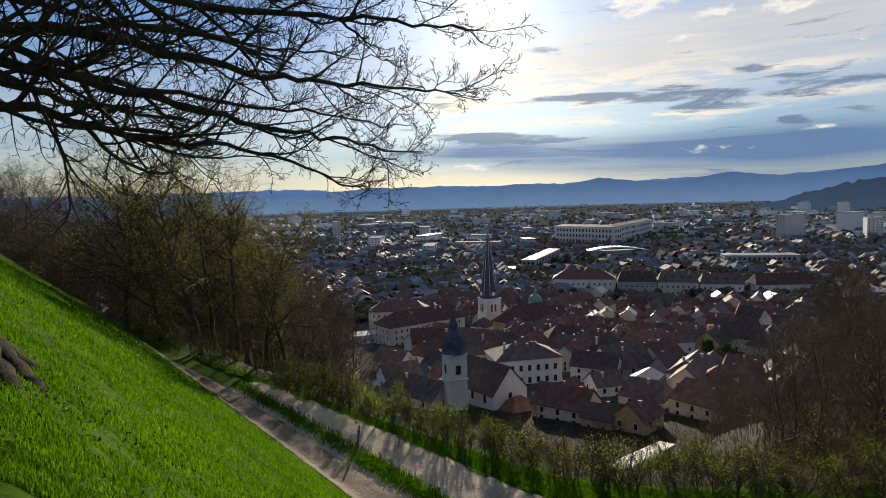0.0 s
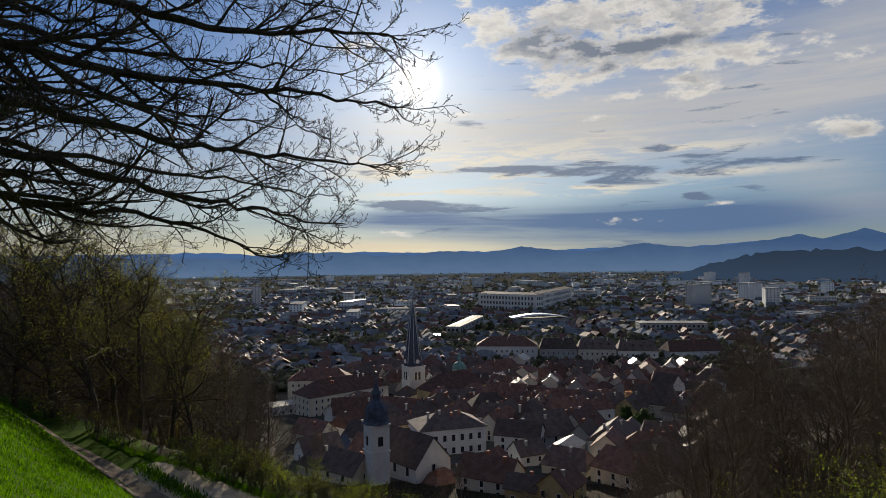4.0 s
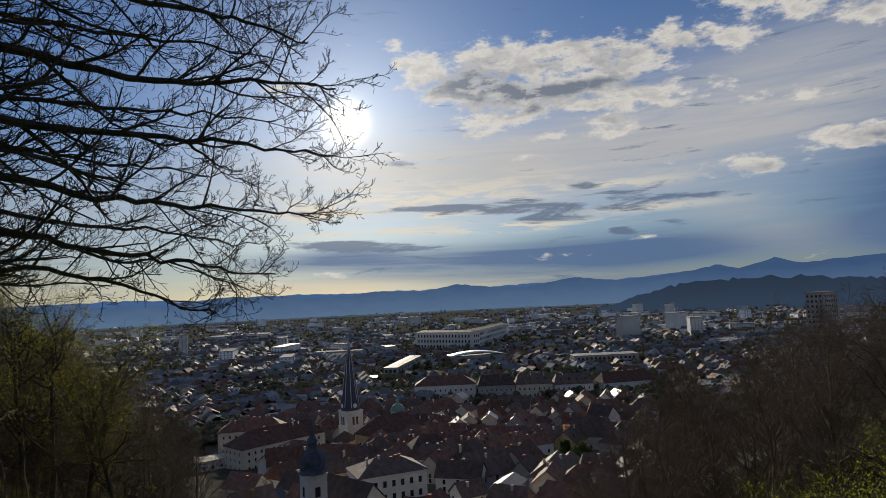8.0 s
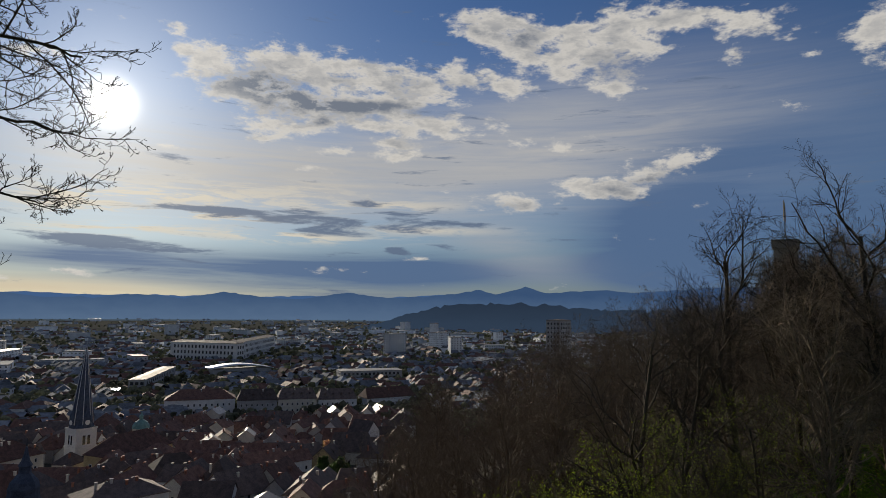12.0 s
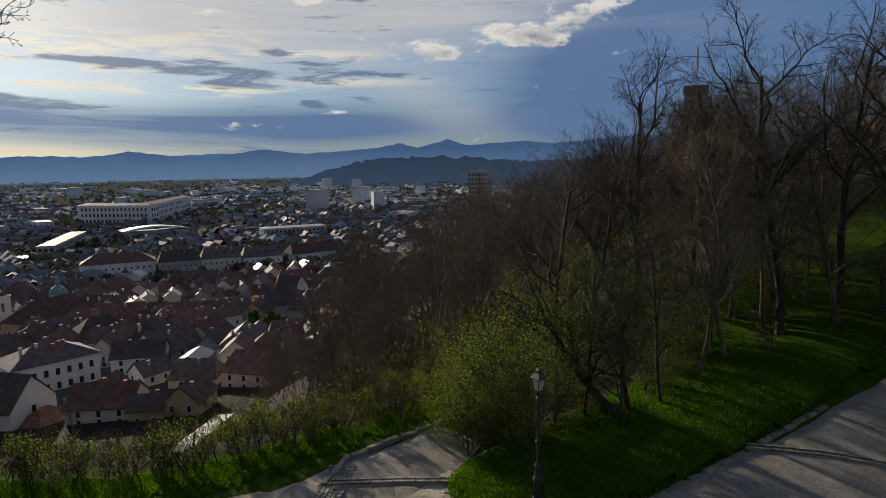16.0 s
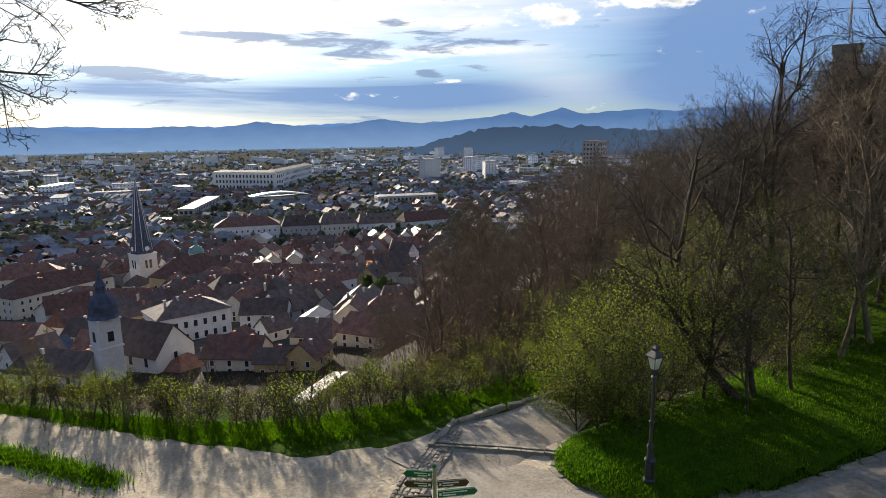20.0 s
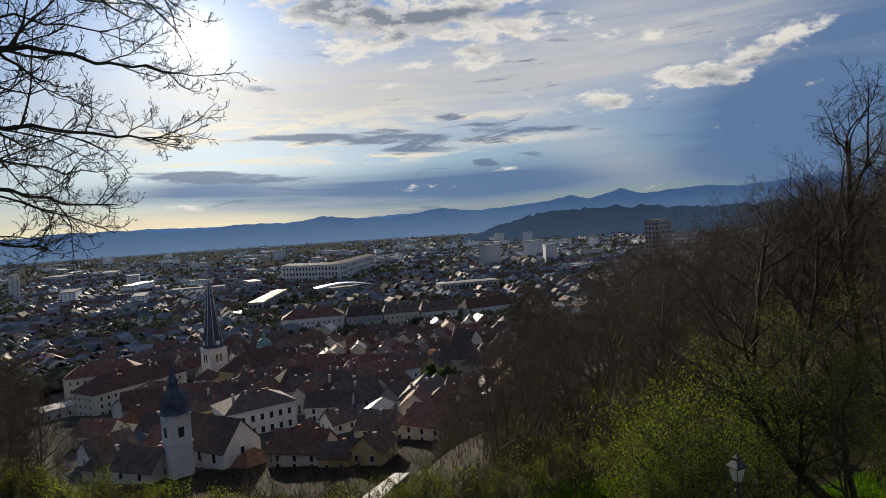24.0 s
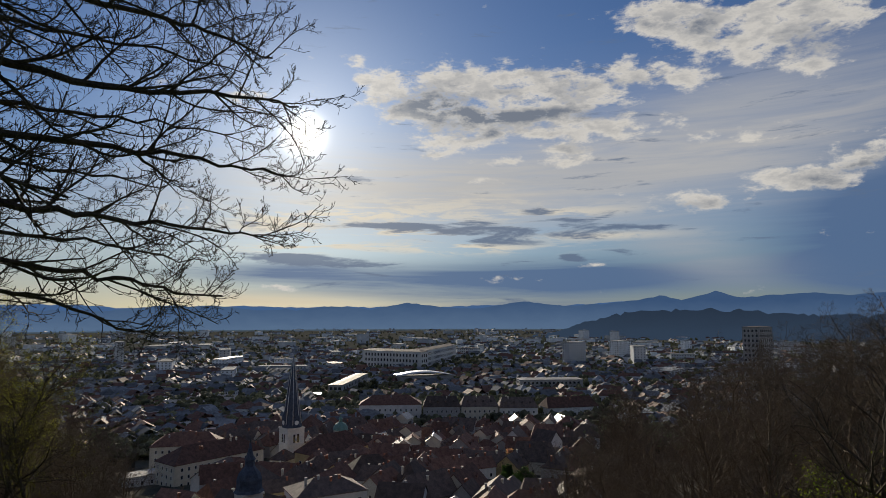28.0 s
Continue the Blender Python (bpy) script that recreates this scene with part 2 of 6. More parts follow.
# ---------------------------------------------------------------- materials
def surface(name, dark, light, scale=3.0, rough=0.85, bump=0.3, bump_scale=None, metal=0.0, spec=0.3, vary=0.0, island=0.0, translucent=0.0, space="Object", mottled=0.5, stain=None):
    mat = bpy.data.materials.new(name)
    mat.use_nodes = True
    t = mat.node_tree
    k = Maker(t)
    bsdf = t.nodes["Principled BSDF"]
    co = t.nodes.new("ShaderNodeTexCoord").outputs[space] if space == "Object" else t.nodes.new("ShaderNodeNewGeometry").outputs["Position"]
    coarse, grain = k.noise(co, scale, 5.0, 0.6), k.noise(co, scale * 9.3, 3.0, 0.6)
    f = k.m("ADD", k.m("MULTIPLY", coarse, 1 - mottled), k.m("MULTIPLY", grain, mottled))
    f = k.ramp(f, 0.33, 0.67)
    col = k.mix(f, (*dark, 1), (*light, 1))
    if stain:
        tone, amount, size = stain
        patch = k.m("MULTIPLY", k.ramp(k.noise(co, size, 6.0, 0.65, 0.6), 0.45, 0.72), amount)
        col = k.mix(patch, col, (*tone, 1))
    if vary:
        r = t.nodes.new("ShaderNodeObjectInfo").outputs["Random"]
        v = k.ramp(r, 0, 1, 1 - vary, 1 + vary, False)
        col = k.mix(1.0, col, k.vec(v, v, v), "MULTIPLY")
    if island:
        r = t.nodes.new("ShaderNodeNewGeometry").outputs["Random Per Island"]
        v = k.ramp(r, 0, 1, 1 - island, 1 + island, False)
        col = k.mix(1.0, col, k.vec(v, v, v), "MULTIPLY")
    t.links.new(col, bsdf.inputs["Base Color"])
    bsdf.inputs["Metallic"].default_value = metal
    bsdf.inputs["Specular IOR Level"].default_value = spec
    t.links.new(k.ramp(grain, 0.2, 0.8, max(0.02, rough - 0.1), min(1, rough + 0.1)), bsdf.inputs["Roughness"])
    if bump:
        b = t.nodes.new("ShaderNodeBump")
        b.inputs["Strength"].default_value, b.inputs["Distance"].default_value = bump, 0.05 if bump_scale is None else bump_scale
        t.links.new(grain, b.inputs["Height"])
        t.links.new(b.outputs[0], bsdf.inputs["Normal"])
    if translucent:
        tr = t.nodes.new("ShaderNodeBsdfTranslucent")
        t.links.new(k.mix(1.0, col, (1.5, 1.6, 0.7, 1), "MULTIPLY"), tr.inputs[0])
        mx = t.nodes.new("ShaderNodeMixShader")
        mx.inputs[0].default_value = translucent
        t.links.new(bsdf.outputs[0], mx.inputs[1])
        t.links.new(tr.outputs[0], mx.inputs[2])
        t.links.new(mx.outputs[0], t.nodes["Material Output"].inputs[0])
    return mat


GRASS = surface("grass_turf", (0.022, 0.050, 0.003), (0.055, 0.110, 0.006), 0.7, 0.95, 0.9, 0.03, space="World", spec=0.02, stain=((0.045, 0.048, 0.012), 0.3, 0.9))
BLADE = surface("grass_blade", (0.034, 0.082, 0.002), (0.078, 0.160, 0.005), 0.5, 0.75, 0, island=0.35, translucent=0.5, spec=0.04, space="World")
LITTER = surface("leaf_litter", (0.016, 0.013, 0.008), (0.048, 0.036, 0.022), 1.2, 0.95, 0.8, 0.04, space="World", spec=0.1, stain=((0.03, 0.04, 0.012), 0.5, 0.4))
PLAIN = surface("town_ground", (0.05, 0.052, 0.042), (0.13, 0.128, 0.11), 0.02, 0.95, 0.0, space="World", spec=0.0)
GRAVEL = surface("gravel", (0.33, 0.275, 0.195), (0.55, 0.465, 0.345), 1.4, 0.95, 0.8, 0.02, space="World", spec=0.15, stain=((0.26, 0.20, 0.14), 0.6, 0.7))
DIRT = surface("dirt_track", (0.10, 0.08, 0.058), (0.25, 0.205, 0.155), 1.6, 0.95, 0.8, 0.03, space="World", spec=0.1, stain=((0.05, 0.038, 0.026), 0.6, 1.2))
ASPHALT = surface("old_asphalt", (0.19, 0.165, 0.13), (0.35, 0.31, 0.255), 1.1, 0.9, 0.6, 0.015, space="World", spec=0.25, stain=((0.16, 0.135, 0.105), 0.65, 0.5))
STONE = surface("kerb_stone", (0.17, 0.145, 0.11), (0.33, 0.295, 0.235), 3.0, 0.85, 0.7, 0.02, vary=0.25, space="World")
BARK = surface("bark", (0.030, 0.024, 0.018), (0.095, 0.075, 0.055), 2.5, 0.9, 0.9, 0.02, space="World", spec=0.15)
BARK_BROWN = surface("bark_brown", (0.075, 0.057, 0.041), (0.22, 0.170, 0.120), 2.5, 0.9, 0.6, 0.02, space="World", spec=0.15, vary=0.2)
LEAF_YOUNG = surface("young_leaf", (0.11, 0.145, 0.012), (0.24, 0.285, 0.028), 1.5, 0.55, 0, island=0.35, translucent=0.5, space="World")
LEAF_BUSH = surface("bush_leaf", (0.095, 0.13, 0.012), (0.22, 0.26, 0.026), 1.5, 0.55, 0, island=0.4, translucent=0.45, space="World")
LEAF_DARK = surface("evergreen_leaf", (0.02, 0.04, 0.014), (0.05, 0.085, 0.025), 1.5, 0.55, 0, island=0.35, translucent=0.3, space="World")
LEAF_OLIVE = surface("olive_leaf", (0.17, 0.16, 0.025), (0.34, 0.31, 0.06), 1.5, 0.6, 0, island=0.4, translucent=0.45, space="World")
BLOSSOM = surface("blossom", (0.42, 0.22, 0.22), (0.68, 0.44, 0.42), 1.5, 0.7, 0, island=0.3, translucent=0.4, space="World")
ROOF_RED = surface("clay_tiles", (0.095, 0.052, 0.040), (0.25, 0.135, 0.10), 0.5, 0.75, 0.6, 0.06, vary=0.3, spec=0.2, stain=((0.07, 0.045, 0.036), 0.6, 0.35))
ROOF_DARK = surface("weathered_tiles", (0.070, 0.054, 0.047), (0.175, 0.128, 0.108), 0.5, 0.7, 0.6, 0.06, vary=0.3, spec=0.2, stain=((0.05, 0.045, 0.04), 0.6, 0.35))
ROOF_PALE = surface("pale_roofing", (0.24, 0.22, 0.20), (0.42, 0.40, 0.37), 0.6, 0.55, 0.3, 0.04, vary=0.15, spec=0.35)
# glossy tiles with part of the sun's glint put into a pale base colour
ROOF_SHINE = surface("glint_paled_tiles", (0.32, 0.27, 0.22), (0.6, 0.54, 0.46), 0.8, 0.38, 0.4, 0.05, vary=0.2, spec=0.8)
SLATE = surface("spire_slate", (0.035, 0.045, 0.068), (0.095, 0.118, 0.165), 0.8, 0.6, 0.4, 0.03, spec=0.15)
COPPER = surface("copper_dome", (0.10, 0.20, 0.17), (0.20, 0.36, 0.31), 1.0, 0.5, 0.3, 0.03, spec=0.5)
WHITE = surface("white_render", (0.54, 0.54, 0.53), (0.72, 0.71, 0.69), 0.3, 0.9, 0.2, 0.02)
GREY = surface("grey_render", (0.28, 0.275, 0.265), (0.42, 0.41, 0.40), 0.3, 0.9, 0.2, 0.02)
CREAM = surface("cream_render", (0.50, 0.46, 0.37), (0.66, 0.61, 0.51), 0.3, 0.9, 0.2, 0.02)
OCHRE = surface("ochre_render", (0.42, 0.31, 0.15), (0.58, 0.45, 0.24), 0.3, 0.9, 0.2, 0.02)
BRICK = surface("brick_red", (0.20, 0.08, 0.05), (0.34, 0.14, 0.09), 0.8, 0.85, 0.4, 0.02)
PANE = surface("window_glass", (0.015, 0.018, 0.022), (0.04, 0.045, 0.055), 2.0, 0.12, 0, spec=0.6)
IRON = surface("painted_iron", (0.012, 0.014, 0.016), (0.035, 0.04, 0.042), 6.0, 0.45, 0.2, 0.004, spec=0.5)
STEEL = surface("grey_steel", (0.30, 0.31, 0.32), (0.45, 0.46, 0.47), 5.0, 0.4, 0.1, 0.004, metal=0.8)
SIGN_GREEN = surface("sign_green", (0.012, 0.10, 0.055), (0.02, 0.14, 0.08), 4.0, 0.4, 0)
SIGN_BROWN = surface("sign_brown", (0.07, 0.03, 0.022), (0.10, 0.045, 0.03), 4.0, 0.4, 0)
SIGN_WHITE = surface("sign_white", (0.68, 0.68, 0.66), (0.8, 0.8, 0.78), 4.0, 0.5, 0)
# mossy root bark taken near black: the root's shade is put into the colour
SHADED_ROOT = surface("shaded_mossy_root", (0.012, 0.012, 0.007), (0.045, 0.042, 0.022), 4.0, 0.95, 0.8, 0.02, space="World", spec=0.05)
WOOD = surface("old_wood", (0.10, 0.07, 0.045), (0.22, 0.16, 0.105), 6.0, 0.85, 0.5, 0.01)
PARAPET = surface("bright_metal", (0.55, 0.56, 0.57), (0.72, 0.73, 0.74), 0.5, 0.35, 0.1, 0.01, metal=0.6, spec=0.6)


def milky(name, colour):
    mat = bpy.data.materials.new(name)
    mat.use_nodes = True
    b = mat.node_tree.nodes["Principled BSDF"]
    b.inputs["Base Color"].default_value, b.inputs["Roughness"].default_value = (*colour, 1), 0.35
    b.inputs["Transmission Weight"].default_value = 0.55
    return mat


LAMP_GLASS = milky("lamp_glass", (0.8, 0.82, 0.8))


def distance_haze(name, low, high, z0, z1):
    """Far ridges: a plain backdrop that glows faintly, the air's haze put into its emission colour."""
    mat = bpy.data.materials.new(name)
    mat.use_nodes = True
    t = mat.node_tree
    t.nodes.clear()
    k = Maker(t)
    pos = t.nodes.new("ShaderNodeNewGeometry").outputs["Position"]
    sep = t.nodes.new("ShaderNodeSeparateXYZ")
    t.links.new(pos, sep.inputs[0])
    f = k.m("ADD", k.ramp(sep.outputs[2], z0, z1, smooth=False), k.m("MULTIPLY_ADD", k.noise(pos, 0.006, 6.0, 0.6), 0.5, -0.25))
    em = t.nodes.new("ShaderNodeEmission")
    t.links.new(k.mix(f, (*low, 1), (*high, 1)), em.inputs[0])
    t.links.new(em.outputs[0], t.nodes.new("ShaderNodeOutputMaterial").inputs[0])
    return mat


# ---------------------------------------------------------------- building helpers
def mesh_of(name, verts, faces, mats, index=None, smooth=False):
    me = bpy.data.meshes.new(name)
    me.from_pydata([tuple(v) for v in verts], [], [tuple(f) for f in faces])
    for m in mats if isinstance(mats, (list, tuple)) else [mats]:
        me.materials.append(m)
    if index is not None:
        me.polygons.foreach_set("material_index", index)
    if smooth:
        me.polygons.foreach_set("use_smooth", [True] * len(me.polygons))
    me.update()
    return me


def part(name, bm, material, parent, label=""):
    """Links a bmesh, or a mesh, as one object under a thing or part."""
    if isinstance(bm, bmesh.types.BMesh):
        me = bpy.data.meshes.new(name)
        bmesh.ops.recalc_face_normals(bm, faces=bm.faces)
        bm.to_mesh(me)
        bm.free()
    else:
        me = bm
    if material is not None and not me.materials:
        me.materials.append(material)
    ob = new(name, me)
    ob.parent = parent
    return tagged(ob, label)


def thing(name, m, label, category, group="", kind=""):
    ob = new(name)
    ob.empty_display_size = 0.2
    ob.matrix_world = m
    return tagged(ob, label, category, group, kind)


def box(bm, x0, y0, z0, x1, y1, z1, bevel=0.0):
    r = bmesh.ops.create_cube(bm, size=1.0, matrix=Matrix.Translation(((x0 + x1) / 2, (y0 + y1) / 2, (z0 + z1) / 2)) @ Matrix.Diagonal((x1 - x0, y1 - y0, z1 - z0, 1)))
    if bevel:
        bmesh.ops.bevel(bm, geom=list({e for v in r["verts"] for e in v.link_edges}), offset=bevel, segments=2, affect="EDGES", profile=0.7)
    return r["verts"]


def lathe(bm, profile, sides=12, x=0.0, y=0.0, turn=0.0):
    """A turned or faceted form from (radius, height) steps."""
    rings = []
    for r, z in profile:
        rings.append([bm.verts.new((x + r * math.cos(turn + 2 * math.pi * i / sides), y + r * math.sin(turn + 2 * math.pi * i / sides), z)) for i in range(sides)])
    for a, b in zip(rings, rings[1:]):
        for i in range(sides):
            bm.faces.new((a[i], a[(i + 1) % sides], b[(i + 1) % sides], b[i]))
    bm.faces.new(list(reversed(rings[0])))
    bm.faces.new(rings[-1])


def smoothstep(x, a, b):
    f = np.clip((x - a) / (b - a), 0, 1)
    return f * f * (3 - 2 * f)


# ---------------------------------------------------------------- the lie of the land
FOOT = np.array((-3.8, 16.6))
DOWN = np.array((0.75, 0.66))
ROAD_Z = -8.6
HEDGE_X = (-60, -30, -20.5, -13.0, -9.6, -4.3, 0.1, 2.1, 4.2, 7.7, 11.0, 14.0, 22.0, 60.0)
HEDGE_Y = (77, 45.6, 36.6, 29.8, 27.2, 22.6, 19.0, 17.6, 16.9, 16.7, 16.2, 16.0, 15.0, 8.0)


def town_z(x, y):
    return np.interp(np.hypot(x, y), (100, 140, 330, 5000), (-52, -57, -76, -76))


def land(x, y):
    """Height of the ground at (x, y), arrays or numbers."""
    x, y = np.asarray(x, float), np.asarray(y, float)
    s = -((x - FOOT[0]) * DOWN[0] + (y - FOOT[1]) * DOWN[1])
    u = (x - FOOT[0]) * -0.66 + (y - FOOT[1]) * 0.75
    z = np.full(x.shape, ROAD_Z)
    bank = 0.85 * np.maximum(s, 0)
    bank = np.where(bank > 9.5, 9.5 + (bank - 9.5) * 0.25, bank)
    crest = np.maximum(u - 36, 0)
    bank = np.maximum(bank - 0.5 * crest, -0.35 * crest)
    z = z + bank + (0.10 * np.clip(x - 9, 0, 60) + 0.22 * np.clip(x - 24, 0, 80)) * smoothstep(y, -2, 9)
    beyond = np.maximum(y - np.interp(x, HEDGE_X, HEDGE_Y) - 1.6, 0)
    steep = 0.62 - 0.22 * smoothstep(x, 8, 30)
    drop = steep * beyond * (1 - 0.25 * smoothstep(-x, 0, 20))
    drop = drop + 0.5 * np.maximum(beyond - 60, 0)
    z = z - drop
    z = np.maximum(z, town_z(x, y))
    far = np.hypot(x, y)
    return np.where(far > 260, np.where(y > -50, town_z(x, y), z), z)


def land1(x, y):
    return float(land(np.array([x]), np.array([y]))[0])


def ground_sheet():
    nr, na = 170, 300
    r = np.concatenate([[0.0], np.geomspace(0.6, 4950, nr)])
    a = np.linspace(0, 2 * math.pi, na, endpoint=False)
    x, y = np.outer(r[1:], np.sin(a)).ravel(), np.outer(r[1:], np.cos(a)).ravel()
    z = land(x, y)
    rng = np.random.default_rng(3)
    near = np.clip(1 - np.hypot(x, y) / 200, 0, 1)
    s = -((x - FOOT[0]) * DOWN[0] + (y - FOOT[1]) * DOWN[1])
    z = z + near * np.where(s > 0.8, 0.025, 0.005) * rng.standard_normal(x.shape)
    verts = [(0, 0, land1(0, 0))] + list(zip(x, y, z))
    faces, index = [], []

    def cover(i):
        vx, vy = x[i], y[i]
        d = math.hypot(vx, vy)
        side = math.degrees(math.atan2(vx, vy))
        if d > 168 and not ((side > 23 or side < -13) and d < 430):
            return 2
        over = vy - np.interp(vx, HEDGE_X, HEDGE_Y)
        sv = -((vx - FOOT[0]) * DOWN[0] + (vy - FOOT[1]) * DOWN[1])
        u = (vx - FOOT[0]) * -0.66 + (vy - FOOT[1]) * 0.75
        if over > 0.25 or u > 40 or (vx > 13 and vy > 11.0 + max(0.0, vx - 18) * 0.6):
            return 1
        return 0

    for j in range(na):
        faces.append((0, 1 + j, 1 + (j + 1) % na))
        index.append(0)
    for i in range(nr - 1):
        for j in range(na):
            p, q = 1 + i * na + j, 1 + i * na + (j + 1) % na
            faces.append((p, p + na, q + na, q))
            index.append(cover(i * na + j))
    me = mesh_of("ground", verts, [f[::-1] for f in faces], [GRASS, LITTER, PLAIN], index, True)
    return tagged(new("ground", me), "grassy hillside falling to leaf-strewn woods and the town plain", "ground", kind="structure")


ground_sheet()


def ribbon(name, rows, material, label, category, lift=0.03, step=0.5, kind="structure"):
    """A path over the land: rows of (x, y, half width to the left, to the right)."""
    pts = [Vector((r[0], r[1])) for r in rows]
    verts, faces, n = [], [], 9
    for i in range(len(rows) - 1):
        length = (pts[i + 1] - pts[i]).length
        m = max(1, int(length / step))
        for j in range(m + (i == len(rows) - 2)):
            f = j / m
            c = pts[i].lerp(pts[i + 1], f)
            d0 = (pts[i + 1] - pts[max(i - 1, 0)]).normalized()
            d1 = (pts[min(i + 2, len(pts) - 1)] - pts[i]).normalized()
            d = d0.lerp(d1, f).normalized()
            side = Vector((-d.y, d.x))
            lw = rows[i][2] * (1 - f) + rows[i + 1][2] * f + 0.10 * noise.noise((c.x * 0.9, c.y * 0.9, 1))
            rw = rows[i][3] * (1 - f) + rows[i + 1][3] * f + 0.10 * noise.noise((c.x * 0.9, c.y * 0.9, 7))
            for q in range(n):
                w = lw + (-rw - lw) * q / (n - 1)
                p = c + side * w
                verts.append((p.x, p.y, land1(p.x, p.y) + lift + 0.02 * noise.noise((p.x, p.y, 3)) - (0.05 if q in (0, n - 1) else 0)))
    for i in range(len(verts) // n - 1):
        for q in range(n - 1):
            a = i * n + q
            faces.append((a, a + 1, a + n + 1, a + n))
    me = mesh_of(name, verts, faces, material, smooth=True)
    return tagged(new(name, me), label, category, kind=kind)


# the gravel road under the hedge, the trodden track on the bank and the two arms of the fork
ribbon("road_gravel", [(-11.2, 27.6, 0.9, 1.1), (-5.2, 21.6, 1.2, 1.4), (-0.6, 16.9, 1.2, 2.0), (2.4, 13.9, 1.5, 3.4), (5.2, 12.6, 2.2, 4.6), (7.6, 11.6, 3.2, 4.0), (8.7, 11.0, 2.6, 3.4)], GRAVEL, "pale gravel road with worn ruts below the hedge", "road", 0.05)
ribbon("road_track", [(-20.5, 34.5, 0.5, 0.5), (-13.0, 27.2, 0.55, 0.55), (-7.0, 20.6, 0.6, 0.6), (-3.6, 16.6, 0.75, 0.7), (-1.0, 13.8, 1.0, 0.9), (2.0, 11.6, 1.2, 0.9)], DIRT, "trodden brown earth track along the foot of the bank", "path", 0.08)
ribbon("road_branch", [(5.6, 12.6, 1.7, 1.6), (7.8, 13.4, 1.45, 1.5), (9.6, 13.5, 1.2, 1.2), (10.9, 13.8, 1.0, 1.0)], ASPHALT, "worn asphalt lane curving away behind the bushes", "road", 0.075)
ribbon("road_upper", [(5.0, 10.6, 3.0, 3.0), (8.2, 7.8, 2.9, 3.6), (11.5, 6.2, 1.8, 3.2), (17.0, 5.2, 1.75, 3.2), (24.0, 4.6, 1.8, 3.0), (34.0, 4.4, 1.8, 3.0)], ASPHALT, "patched grey asphalt road climbing along the grassy wedge", "road", 0.1)

# ---------------------------------------------------------------- far ridges
def ridge(name, dist, az0, az1, steps, profile, material, label, depth=500.0, rough=1.0):
    """A range of hills: rows of crest, foot and back slope, its height taken from a profile of (bearing, elevation)."""
    verts, faces = [], []
    pa, pe = [p[0] for p in profile], [p[1] for p in profile]
    for i in range(steps + 1):
        az = az0 + (az1 - az0) * i / steps
        el = float(np.interp(az, pa, pe))
        el += rough * (0.13 * noise.noise((az * 0.9, dist, 0)) + 0.08 * noise.noise((az * 3.1, dist, 4)) + 0.035 * noise.noise((az * 9.0, dist, 8)))
        top = dist * math.tan(radians(el))
        for f, d in ((0.0, -depth), (0.35, -depth * 0.55), (0.7, -depth * 0.25), (1.0, 0.0), (0.0, depth)):
            wob = 40 * noise.noise((az * 1.7, d * 0.01, 2)) * (0 < f < 1)
            p = bearing(az, dist + d + wob)
            verts.append((p.x, p.y, -78 + (top + 78) * f))
    for i in range(steps):
        for j in range(4):
            a = i * 5 + j
            faces.append((a, a + 5, a + 6, a + 1))
    me = mesh_of(name, verts, faces, material, smooth=True)
    return tagged(new(name, me), label, "backdrop", kind="structure")


# haze tints painted as glow, from the farthest hills to the nearest
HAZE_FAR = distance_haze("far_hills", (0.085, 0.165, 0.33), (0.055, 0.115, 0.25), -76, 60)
HAZE_MID = distance_haze("hazed_hills", (0.095, 0.155, 0.255), (0.042, 0.085, 0.178), -76, 110)
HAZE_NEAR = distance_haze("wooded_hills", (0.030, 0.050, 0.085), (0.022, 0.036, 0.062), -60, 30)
ridge("backdrop_far_hills", 4780, -80, 40, 240, [(-80, 1.0), (-30, 0.9), (-17, 1.1), (-13, 0.8), (-8, 0.9), (-4, 1.05), (1, 0.95), (5, 1.0), (12, 0.9), (18, 1.15), (24, 1.0), (30, 1.4), (40, 1.3)], HAZE_FAR, "far hills along the horizon, glowing pale blue for haze", 250)
ridge("backdrop_hazed_hills", 4350, -80, 110, 420, [(-80, 0.6), (-30, 0.3), (-20, 0.65), (-15, 0.55), (-11, 1.05), (-6.3, 1.05), (-3.2, 0.7), (0.6, 0.72), (3.7, 1.05), (7.0, 0.75), (10.5, 1.35), (14.2, 0.92), (17.1, 0.8), (20.8, 1.45), (25.1, 1.05), (28.2, 1.2),
      (31.5, 1.5), (33.2, 1.95), (34.9, 1.45), (36.4, 1.8), (37.5, 2.25), (38.6, 1.8), (39.7, 1.65), (43, 1.85), (45, 1.9), (47, 1.7), (55, 2.2), (70, 2.0), (110, 1.0)], HAZE_MID, "mountains under the rain clouds, glowing slate-blue for haze", 420)


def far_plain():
    """The hazy end of the plain below the hills, its haze put into a glow."""
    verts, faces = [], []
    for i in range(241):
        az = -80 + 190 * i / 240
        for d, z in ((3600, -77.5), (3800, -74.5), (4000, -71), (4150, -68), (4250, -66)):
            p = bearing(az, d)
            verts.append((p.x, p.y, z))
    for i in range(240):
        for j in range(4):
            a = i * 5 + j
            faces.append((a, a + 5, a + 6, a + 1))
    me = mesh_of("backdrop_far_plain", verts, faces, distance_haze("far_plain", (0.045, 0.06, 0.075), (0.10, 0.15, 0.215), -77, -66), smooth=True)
    tagged(new("backdrop_far_plain", me), "end of the plain, glowing blue-grey for haze", "backdrop", kind="structure")


far_plain()
